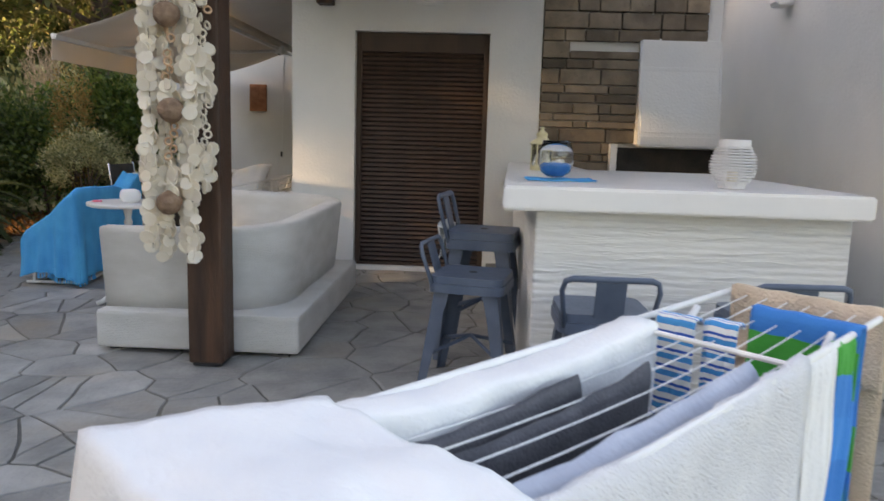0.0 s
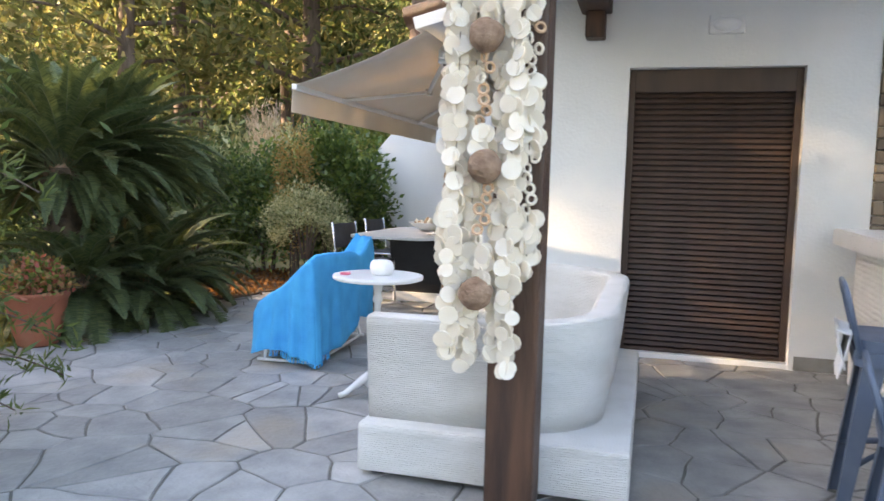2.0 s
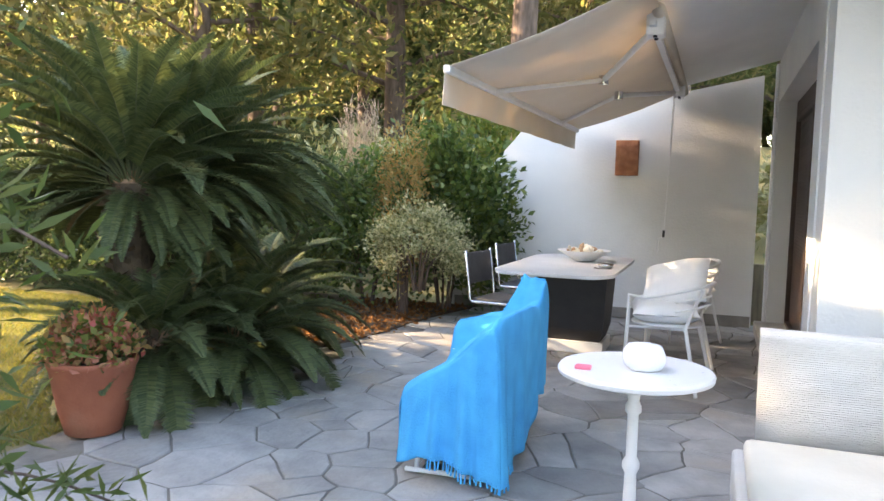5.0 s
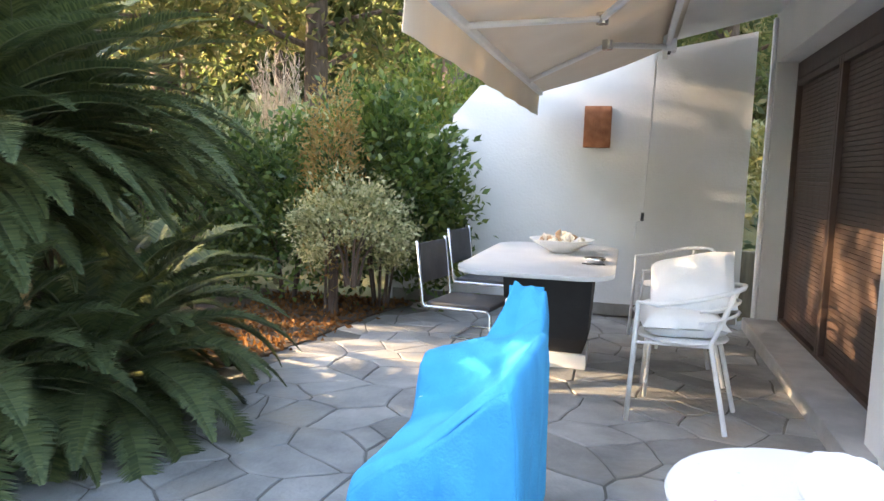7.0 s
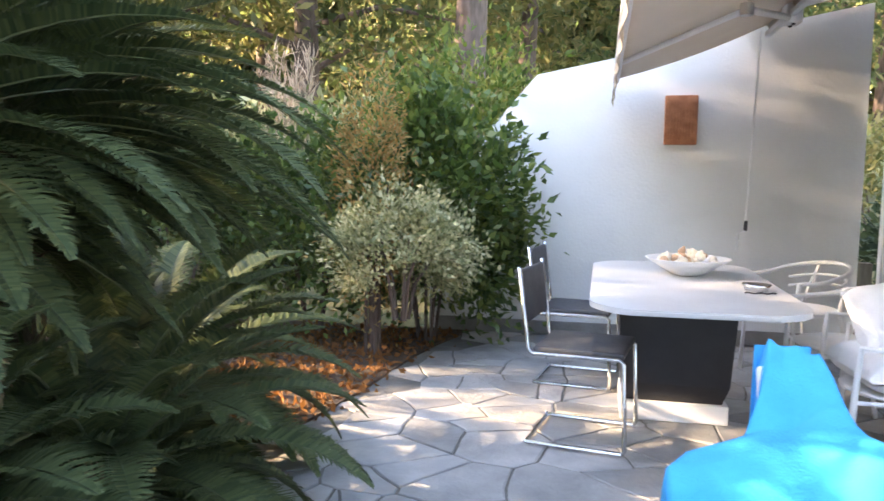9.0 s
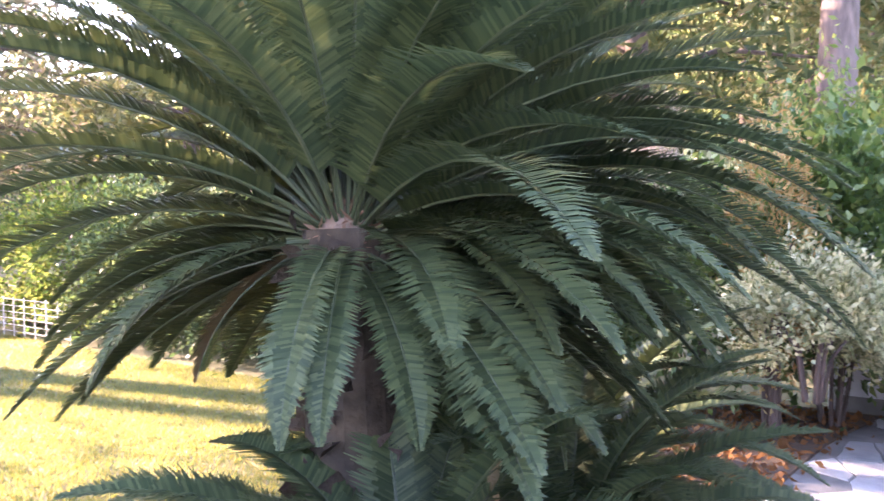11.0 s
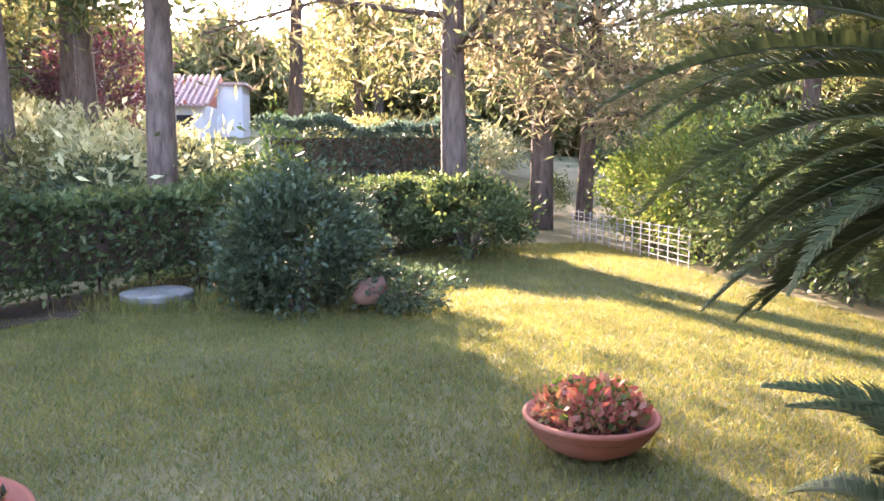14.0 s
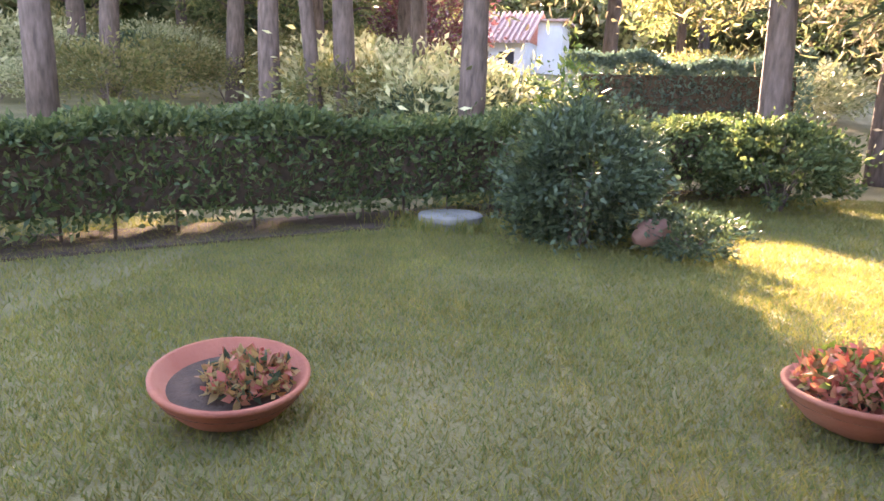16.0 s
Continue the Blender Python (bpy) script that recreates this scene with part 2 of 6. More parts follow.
BRIGHT = leaf_mat("bright green leaves", [(0.05, 0.09, 0.02), (0.09, 0.135, 0.03), (0.15, 0.18, 0.045), (0.20, 0.21, 0.06)], 0.55, 0.42, 0.3)
GLOSSY = leaf_mat("glossy green leaves", [(0.036, 0.068, 0.02), (0.068, 0.115, 0.03), (0.11, 0.16, 0.042), (0.18, 0.215, 0.06)], 0.36, 0.35, 0.5)
VARIEGATED = leaf_mat("variegated leaves", [(0.10, 0.12, 0.05), (0.32, 0.32, 0.16), (0.52, 0.49, 0.29), (0.18, 0.2, 0.09)], 0.5, 0.3)
BOTTLE = leaf_mat("bottlebrush leaves", [(0.05, 0.085, 0.025), (0.085, 0.12, 0.035), (0.14, 0.16, 0.05)], 0.45, 0.4)
RED_BRUSH = leaf_mat("faded red bristles", [(0.34, 0.04, 0.035), (0.42, 0.09, 0.06)], 0.7, 0.2)
FLOWER = leaf_mat("pink red begonia", [(0.34, 0.08, 0.06), (0.46, 0.17, 0.12), (0.36, 0.18, 0.09), (0.14, 0.10, 0.04)], 0.6, 0.3)
ORANGE = leaf_mat("dry orange leaves", [(0.28, 0.16, 0.06), (0.36, 0.24, 0.10), (0.24, 0.20, 0.08)], 0.7, 0.4)
PINE = leaf_mat("pine needles", [(0.042, 0.06, 0.025), (0.072, 0.094, 0.036), (0.12, 0.138, 0.055), (0.22, 0.185, 0.09)], 0.6, 0.6)
# tan twigs, lightened in colour to stand in for hazy glare
PINE_TAN = leaf_mat("tan dry cedar twigs", [(0.17, 0.135, 0.085), (0.26, 0.215, 0.14), (0.13, 0.135, 0.07), (0.09, 0.11, 0.055)], 0.7, 0.45)
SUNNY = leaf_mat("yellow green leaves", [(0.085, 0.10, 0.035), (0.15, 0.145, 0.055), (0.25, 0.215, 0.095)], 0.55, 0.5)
PURPLE = leaf_mat("dark plum leaves", [(0.08, 0.03, 0.035), (0.12, 0.05, 0.05)], 0.5, 0.3)
LITTER = leaf_mat("fallen leaves", [(0.15, 0.072, 0.03), (0.23, 0.11, 0.042), (0.10, 0.055, 0.03)], 0.9, 0.2, 0.1)
# cypress green with the pale veil of haze mixed into the colour
HAZED_HEDGE = leaf_mat("blue green cypress", [(0.06, 0.10, 0.08), (0.085, 0.13, 0.10), (0.11, 0.155, 0.11)], 0.6, 0.25)


def ribbed(m, scale, strength, axis):
    """Adds the raised bands of a weave to a material's relief."""
    n, l = m.node_tree.nodes, m.node_tree.links
    w = n.new("ShaderNodeTexWave")
    w.wave_type, w.bands_direction = 'BANDS', axis
    w.inputs["Scale"].default_value, w.inputs["Distortion"].default_value, w.inputs["Detail"].default_value = scale, 1.2, 2
    tc = n.new("ShaderNodeTexCoord")
    l.new(tc.outputs["Object"], w.inputs["Vector"])
    b = n.new("ShaderNodeBump")
    b.inputs["Strength"].default_value, b.inputs["Distance"].default_value = strength, 0.006
    l.new(w.outputs["Fac"], b.inputs["Height"])
    old = n["Principled BSDF"].inputs["Normal"].links[0].from_socket
    l.new(old, b.inputs["Normal"])
    l.new(b.outputs[0], n["Principled BSDF"].inputs["Normal"])


ribbed(WICKER, 34, 0.5, 'Z')
ribbed(ROUGHCAST, 9, 0.35, 'Z')


# ---- building helpers ----
def link(name, me, material, parent=None, label=""):
    if material:
        me.materials.append(material)
    ob = new(name, me)
    if parent:
        ob.parent = parent
    if label:
        ob["label"] = label
    return ob


def part(name, bm, material, parent=None, label="", smooth=False):
    me = bpy.data.meshes.new(name)
    bmesh.ops.recalc_face_normals(bm, faces=bm.faces)
    bm.to_mesh(me)
    bm.free()
    if smooth:
        for p in me.polygons:
            p.use_smooth = True
    return link(name, me, material, parent, label)


def thing(name, at, label, category, group="", kind="", rz=0.0):
    ob = new(name)
    ob.empty_display_size = 0.1
    ob.matrix_basis = pose(*at, 0, 0, rz)
    return tagged(ob, label, category, group, kind)


def box(x0, x1, y0, y1, z0, z1, bevel=0.0, bm=None, turn=None):
    bm = bm or bmesh.new()
    m = Matrix.Translation(((x0 + x1) / 2, (y0 + y1) / 2, (z0 + z1) / 2)) @ Matrix.Diagonal((x1 - x0, y1 - y0, z1 - z0, 1))
    made = bmesh.ops.create_cube(bm, size=1.0, matrix=(turn @ m) if turn else m)
    if bevel:
        es = list({e for v in made["verts"] for e in v.link_edges})
        bmesh.ops.bevel(bm, geom=es, offset=bevel, segments=2, affect='EDGES', profile=0.5)
    return bm


def tube(pts, r, seg=8, bm=None, closed=False):
    """A round bar along points; r is one radius or one for each point."""
    bm = bm or bmesh.new()
    pts = [Vector(p) for p in pts]
    rs = r if isinstance(r, (list, tuple)) else [r] * len(pts)
    rings = []
    prev = None
    for i, p in enumerate(pts):
        a = pts[i - 1] if i or closed else p
        b = pts[(i + 1) % len(pts)] if i < len(pts) - 1 or closed else p
        d = (b - a).normalized()
        if prev is None:
            prev = d.orthogonal().normalized()
        s = (prev - d * prev.dot(d)).normalized()
        prev = s
        u = d.cross(s)
        rings.append([bm.verts.new(p + (s * math.cos(k * 2 * math.pi / seg) + u * math.sin(k * 2 * math.pi / seg)) * rs[i]) for k in range(seg)])
    n = len(rings)
    for i in range(n if closed else n - 1):
        a, b = rings[i], rings[(i + 1) % n]
        for k in range(seg):
            bm.faces.new((a[k], a[(k + 1) % seg], b[(k + 1) % seg], b[k]))
    if not closed:
        bm.faces.new(rings[0][::-1])
        bm.faces.new(rings[-1])
    return bm


def arc(c, r, a0, a1, n, z=0.0):
    return [(c[0] + r * math.cos(radians(a0 + (a1 - a0) * i / n)), c[1] + r * math.sin(radians(a0 + (a1 - a0) * i / n)), z) for i in range(n + 1)]


def lathe(profile, seg=32, bm=None, at=(0, 0, 0), cap=True):
    bm = bm or bmesh.new()
    rings = [[bm.verts.new((at[0] + r * math.cos(2 * math.pi * k / seg), at[1] + r * math.sin(2 * math.pi * k / seg), at[2] + z)) for k in range(seg)] for r, z in profile]
    for a, b in zip(rings, rings[1:]):
        for k in range(seg):
            bm.faces.new((a[k], a[(k + 1) % seg], b[(k + 1) % seg], b[k]))
    if cap:
        bm.faces.new(rings[0][::-1])
        bm.faces.new(rings[-1])
    return bm


def prism(outline, z0, z1, bm=None):
    """A flat slab with the given outline, counter-clockwise."""
    bm = bm or bmesh.new()
    lo, hi = [bm.verts.new((x, y, z0)) for x, y in outline], [bm.verts.new((x, y, z1)) for x, y in outline]
    n = len(outline)
    bm.faces.new(lo[::-1])
    bm.faces.new(hi)
    for i in range(n):
        bm.faces.new((lo[i], lo[(i + 1) % n], hi[(i + 1) % n], hi[i]))
    return bm


def sheet(nu, nv, f, thick=0.004, uv=True):
    """A cloth from f(u, v) -> point, u and v from 0 to 1, with real thickness."""
    bm = bmesh.new()
    layer = bm.loops.layers.uv.new("UVMap")
    grid = [[bm.verts.new(f(i / nu, j / nv)) for j in range(nv + 1)] for i in range(nu + 1)]
    for i in range(nu):
        for j in range(nv):
            fc = bm.faces.new((grid[i][j], grid[i + 1][j], grid[i + 1][j + 1], grid[i][j + 1]))
            for lp, (a, b) in zip(fc.loops, ((i, j), (i + 1, j), (i + 1, j + 1), (i, j + 1))):
                lp[layer].uv = (a / nu, b / nv)
    bm.normal_update()
    bmesh.ops.solidify(bm, geom=bm.faces[:], thickness=thick)
    return bm


def quads(name, v, nper=4):
    """A mesh of loose faces with nper corners each, from an (n, nper, 3) array."""
    v = np.asarray(v, dtype=np.float32)
    n = len(v)
    me = bpy.data.meshes.new(name)
    me.vertices.add(n * nper)
    me.vertices.foreach_set("co", v.reshape(-1))
    me.loops.add(n * nper)
    me.loops.foreach_set("vertex_index", np.arange(n * nper, dtype=np.int32))
    me.polygons.add(n)
    me.polygons.foreach_set("loop_start", np.arange(0, n * nper, nper, dtype=np.int32))
    me.update(calc_edges=True)
    return me


def unit(a):
    return a / np.maximum(np.linalg.norm(a, axis=1, keepdims=True), 1e-9)


def leaves(p, length, width, g, lift=0.2, out=None, jitter=0.35):
    """Diamond leaf blades at points p, turned by chance, a little upward and outward."""
    n = len(p)
    d = g.normal(size=(n, 3))
    d[:, 2] += lift
    if out is not None:
        d += out * 1.2
    d = unit(d)
    s = unit(np.cross(d, g.normal(size=(n, 3))))
    nrm = np.cross(d, s)
    ln = (length * (1 + jitter * g.uniform(-1, 1, (n, 1))))
    w = width * (1 + jitter * g.uniform(-1, 1, (n, 1)))
    return np.stack([p, p + d * ln * 0.45 + s * w / 2 + nrm * w * 0.12, p + d * ln - nrm * ln * 0.12, p + d * ln * 0.45 - s * w / 2 + nrm * w * 0.12], axis=1)


def clumps(center, radii, n, g, k=40, tight=0.22, shell=0.72, low=-1.0):
    """Points gathered in k clumps over an ellipsoid, so that the outline is uneven and has gaps."""
    c = unit(g.normal(size=(k * 3, 3)))
    c = c[c[:, 2] > low][:k]
    c = c * g.uniform(shell, 1.0, (len(c), 1))
    idx = g.integers(0, len(c), n)
    size = g.uniform(0.6, 1.3, len(c))
    pts = c[idx] + g.normal(size=(n, 3)) * tight * size[idx][:, None]
    o = unit(pts)
    return np.array(center) + pts * np.array(radii), o



# ---- ground ----
def terrain(x, y):
    """Level lawn, and a slope that climbs past the hedge to the west and north."""
    d = max(0.0, (-0.67 * (x + 13.5) + 0.74 * (y * -1.0 + 5.5) * 0.6) - 1.0, y - 13.0)
    return 0.115 * min(d, 45.0) * min(1.0, d / 4.0)


def ground_sheet():
    bm = bmesh.new()
    xs = [-900, -400, -200, -120, -80, -60] + [-50 + 2 * i for i in range(17)] + [-16 + 0.5 * i for i in range(22)] + [-5, 0, 5, 10, 20, 50, 150, 400, 900]
    ys = [-900, -300, -100, -50] + [-30 + 3 * i for i in range(10)] + [0.5 * i for i in range(27)] + [14 + 2 * i for i in range(14)] + [50, 90, 200, 400, 900]
    grid = [[bm.verts.new((x, y, terrain(x, y) - 0.03 + (0.012 * noise.noise((x, y, 0)) if -16 < x < -5.6 else 0))) for y in ys] for x in xs]
    for i in range(len(xs) - 1):
        for j in range(len(ys) - 1):
            bm.faces.new((grid[i][j], grid[i + 1][j], grid[i + 1][j + 1], grid[i][j + 1]))
    return part("ground", bm, GROUND, smooth=True)


tagged(ground_sheet(), "mown lawn running out to wooded slopes", "lawn", kind="structure")


def edge_x(y):
    """Where the paving ends and the lawn begins."""
    return -5.62 + (0.16 * max(0.0, y - 8.0) ** 1.1) + 0.05 * math.sin(y * 2.1)


PATIO = [(2.6, -4.0), (2.6, 12.2)] + [(edge_x(y), y) for y in [12.2 - 0.4 * i for i in range(31)]] + [(-4.4, -0.4), (-3.6, -4.0)]
floor = tagged(part("floor", prism(PATIO, -0.1, -0.012), JOINT), "grey slate crazy paving with pale mortar joints", "paving", kind="structure")

# ---- lawn grass ----
def grass_blades(n, x0, x1, y0, y1, h, g):
    p = np.c_[g.uniform(x0, x1, n), g.uniform(y0, y1, n), np.full(n, -0.03)]
    keep = np.array([px < edge_x(py) - 0.02 - 0.06 * abs(math.sin(py * 7)) for px, py, _ in p])
    p = p[keep]
    n = len(p)
    a = g.uniform(0, 2 * math.pi, n)
    s = np.c_[np.cos(a), np.sin(a), np.zeros(n)]
    hh = h * g.uniform(0.5, 1.4, (n, 1))
    tip = p + np.c_[g.normal(0, 0.6, n), g.normal(0, 0.6, n), np.ones(n)] * hh
    return np.stack([p + s * 0.0035, p - s * 0.0035, tip], axis=1)


blades = np.concatenate([grass_blades(220000, -11.0, -5.2, 3.0, 10.5, 0.034, rng), grass_blades(80000, -16.0, -11.0, 4.0, 10.5, 0.042, rng), grass_blades(25000, -11, -5.2, 0.5, 3.0, 0.045, rng)])
tagged(link("grass", quads("grass", blades, 3), GRASS), "short green and straw coloured lawn grass", "grass", kind="stuff")


# ---- the house ----
def wall(name, pieces, label, material=PLASTER):
    bm = bmesh.new()
    for b in pieces:
        box(*b, bm=bm)
    return tagged(part(name, bm, material), label, "wall", kind="structure")


WY = 8.15
wall("wall_south", [(-1.88, -1.32, WY, WY + 0.3, -0.05, 3.2), (-0.135, 0.32, WY, WY + 0.3, -0.05, 3.2), (-1.32, -0.135, WY, WY + 0.3, 2.13, 3.2), (0.32, 2.15, WY + 0.05, WY + 0.35, -0.05, 3.2)], "white plastered porch wall with a shuttered door")
wall("wall_west", [(-1.89, -1.5, WY + 0.3, 8.75, -0.05, 3.2), (-1.89, -1.5, 11.75, 11.9, -0.05, 2.75), (-1.89, -1.5, 8.75, 11.75, 2.235, 3.2), (-1.89, -1.5, 11.75, 11.9, 2.75, 3.2)], "white plastered house wall with wide shuttered opening")
wall("wall_east", [(1.86, 2.15, 4.4, WY + 0.05, -0.05, 3.2)], "smooth white plastered side wall of the barbecue porch")
wall("wall_back", [(-1.5, 2.15, 11.75, 11.9, -0.05, 3.2), (1.9, 2.15, WY + 0.35, 11.75, -0.05, 3.2)], "plain white plastered house wall")

bm = bmesh.new()
outline = [(-5.25, 0.0), (-2.02, 0.0), (-2.02, 2.52), (-4.40, 2.06), (-5.25, 1.1)]
lo = [bm.verts.new((x, 11.95, z)) for x, z in outline]
hi = [bm.verts.new((x, 12.17, z)) for x, z in outline]
bm.faces.new(lo)
bm.faces.new(hi[::-1])
for i in range(5):
    bm.faces.new((lo[i], lo[(i + 1) % 5], hi[(i + 1) % 5], hi[i]))
tagged(part("wall_north", bm, PLASTER), "white plastered terrace end wall with sloping top", "wall", kind="structure")
tagged(part("baseboard", box(-5.2, -2.03, 11.93, 11.95, 0, 0.11, 0.004), MORTAR), "grey cement skirting along white wall", "skirting", kind="structure")

sill = tagged(part("sill", box(-2.0, -1.68, 8.55, 11.80, -0.01, 0.10, 0.008), SILL), "pale grey stone doorstep under the shutters", "doorstep", kind="structure")
tagged(part("sill", box(-1.4, -0.06, 8.17, 8.3, -0.01, 0.035, 0.006), MARBLE), "thin white marble door sill", "doorstep", kind="structure")

# porch roof (unseen, its width set to shape the light), beams and eave
tagged(part("ceiling", box(-1.95, 0.66, 4.95, WY + 0.3, 2.72, 2.82), PLASTER), "unseen white boarded porch ceiling, cut short for the light", "ceiling", kind="structure")
tagged(part("roof", box(-2.1, 0.76, 4.8, WY + 0.4, 2.82, 2.95), TILE_SHADED), "unseen flat tiled roof over the porch ceiling", "roof", kind="structure")
tagged(part("roof", box(-1.9, 2.1, WY + 0.3, 12.0, 3.2, 3.35), TILE_SHADED), "tiled roof of the white house", "roof", kind="structure")
for yy in (5.16,):
    tagged(part("trim", box(-1.46, 1.85, yy, yy + 0.12, 2.54, 2.72, 0.008), WOOD_DARK), "dark stained porch ceiling beam", "beam", kind="structure")
tagged(part("trim", box(-1.68, -1.46, 4.95, WY, 2.52, 2.715, 0.01), WOOD_DARK), "long dark stained beam over the porch post", "beam", kind="structure")
tagged(part("trim", box(-1.64, -1.50, 8.0, WY, 2.33, 2.52, 0.012), WOOD_DARK), "dark timber bracket under the beam", "bracket", kind="structure")


def eave():
    root = thing("eave", (-2.80, 7.78, 2.36), "clay tile eave with a white boarded underside over the terrace", "eave", kind="structure")
    slope = pose(0, 0, 0, 0, -14.5, 0)
    part("soffit", box(-0.02, 0.96, 0.03, 4.05, 0.045, 0.085, turn=slope), PLASTER, root, "white painted soffit")
    part("fascia", box(-0.045, -0.02, 0.03, 4.05, 0.03, 0.12, 0.004, turn=slope), PLASTER, root, "white fascia board")
    part("barge_board", box(-0.045, 0.96, 0.0, 0.03, 0.03, 0.12, 0.004, turn=slope), PLASTER, root)
    # clay tiles borrow the dark timber colour to look shaded
    for i in range(20):
        bm = tube([slope @ Vector((x, 0.1 + i * 0.205, 0.155)) for x in (-0.12, 0.96)], 0.085, 8)
        part("roof_tile", bm, WOOD_DARK, root, smooth=True)


eave()


# ---- shutters ----
def slatted(name, x0, x1, z0, z1, n, frame_w, label, at, rz, top=0.0, tilt=-28, fill=0.36):
    """A shutter in its own plane: x along, y toward the viewer negative, z up."""
    root = thing(name, at, label, "shutter", kind="structure", rz=rz)
    fr = bmesh.new()
    box(x0, x0 + frame_w, -0.05, 0.02, z0, z1, 0.004, fr)
    box(x1 - frame_w, x1, -0.05, 0.02, z0, z1, 0.004, fr)
    box(x0 + frame_w, x1 - frame_w, -0.05, 0.02, z1 - top - frame_w, z1, 0.004, fr)
    box(x0 + frame_w, x1 - frame_w, -0.05, 0.02, z0, z0 + frame_w * 0.6, 0.004, fr)
    part("shutter_frame", fr, SHUTTER, root)
    # black sheet added so that the gaps between slats look dark
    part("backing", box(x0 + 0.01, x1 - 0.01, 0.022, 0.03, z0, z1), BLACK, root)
    a, b = z0 + frame_w * 0.6, z1 - top - frame_w
    step = (b - a) / n
    sl = box(x0 + frame_w, x1 - frame_w, -0.012, 0.012, -step * fill, step * fill, 0.003, turn=pose(0, 0, 0, tilt, 0, 0))
    first = part("slat", sl, SHUTTER, root)
    first.location.z = a + step / 2
    for i in range(1, n):
        o = new("slat", first.data)
        o.parent = root
        o.location.z = a + step * (i + 0.5)
    return root


slatted("door_1", -1.318, -0.137, 0.037, 2.128, 46, 0.045, "closed dark brown louvred roller shutter over a door", (0, WY + 0.13, 0), 0, top=0.12)
slatted("window_1", 0.0, 1.325, 0.102, 2.09, 60, 0.05, "closed brown louvred sliding shutter leaf", (-1.68, 11.745, 0), -90, tilt=-6, fill=0.465)
slatted("window_2", 1.33, 2.985, 0.102, 2.09, 60, 0.05, "closed brown louvred sliding shutter leaf", (-1.68, 11.745, 0), -90, tilt=-6, fill=0.465)
tagged(part("trim", box(-1.73, -1.52, 8.755, 11.745, 2.095, 2.23, 0.008), SHUTTER), "brown shutter track box above sliding leaves", "shutter box", kind="structure")
tagged(part("trim", box(-1.925, -1.895, 11.78, 11.86, 0, 2.6, 0.008), ALU), "white painted edge trim on the pier", "trim", kind="structure")


# ---- barbecue with stone chimney ----
def barbecue():
    root = thing("barbecue", (0.32, WY + 0.05, 0), "stone faced barbecue chimney with white hood and sooty hearth", "barbecue")
    g = random.Random(3)
    z = 0.0
    while z < 2.75:
        h = g.uniform(0.06, 0.15)
        x = 0.0
        while x < 1.41:
            w = min(g.uniform(0.1, 0.42), 1.41 - x)
            if 1.41 - x - w < 0.06:
                w = 1.41 - x
            if x + w <= 0.62 or z > 2.0:
                part("stone", box(x + 0.004, x + w - 0.004, -0.06 - g.uniform(0, 0.025), 0.0, z + 0.004, min(z + h - 0.004, 2.74), 0.008), STONES, root)
            elif x < 0.62:
                part("stone", box(x + 0.004, 0.84 if z > 1.2 else 0.62, -0.06 - g.uniform(0, 0.02), 0.0, z + 0.004, min(z + h - 0.004, 2.0), 0.008), STONES, root)
            x += w
        z += h
    hood = bmesh.new()
    side = [(-0.002, 2.12), (-0.002, 1.19), (-0.22, 1.19), (-0.22, 1.30), (-0.09, 1.86), (-0.08, 2.12)]
    ends = [[hood.verts.new((x, y, z)) for y, z in side] for x in (0.84, 1.538)]
    for i in range(6):
        hood.faces.new((ends[0][i], ends[0][(i + 1) % 6], ends[1][(i + 1) % 6], ends[1][i]))
    hood.faces.new(ends[0][::-1])
    hood.faces.new(ends[1])
    bmesh.ops.bevel(hood, geom=hood.edges[:], offset=0.02, segments=3, affect='EDGES')
    part("hood", hood, PLASTER, root, "white plastered hood that flares at its foot")
    part("hearth", box(0.67, 1.53, -0.10, -0.004, 0.9, 1.18), CHAR, root, "soot black hearth opening")
    fr = box(0.62, 0.68, -0.17, -0.002, 0.88, 1.21, 0.006)
    part("surround", fr, PLASTER, root)
    part("shelf", box(0.62, 1.53, -0.5, -0.102, 0.84, 0.92, 0.01), MARBLE, root, "white stone hearth shelf")


barbecue()


def counter():
    root = thing("bar_counter", (0, 0, 0), "white bar counter with thick pale stone top and ribbed render front", "bar counter")
    top = prism([(-0.10, 4.66), (1.46, 4.66), (1.46, 6.75), (0.55, 6.75), (0.55, 7.98), (0.06, 7.98)], 0.92, 1.025)
    bmesh.ops.bevel(top, geom=top.edges[:], offset=0.01, segments=2, affect='EDGES')
    part("worktop", top, MARBLE, root, "pale stone slab worktop")
    part("return", prism([(0.12, 6.65), (0.48, 6.65), (0.48, 7.9), (0.19, 7.9)], 0.0, 0.918), ROUGHCAST, root, "ribbed white render")
    part("body", box(0.05, 1.42, 4.76, 6.65, 0.0, 0.918, 0.01), ROUGHCAST, root, "ribbed white render")
    g = random.Random(5)
    for i in range(150):
        z, x = g.uniform(0.03, 0.88), g.uniform(0.06, 1.1)
        part("render_ridge", tube([(x + k * 0.06, 4.758, z + 0.006 * math.sin(k + i)) for k in range(g.randint(2, 5))], 0.0032, 5), ROUGHCAST, root)


counter()
tagged(part("baseboard", box(-0.10, 0.318, WY - 0.012, WY, 0, 0.1, 0.003), MORTAR), "grey skirting below the white porch wall", "skirting", kind="structure")


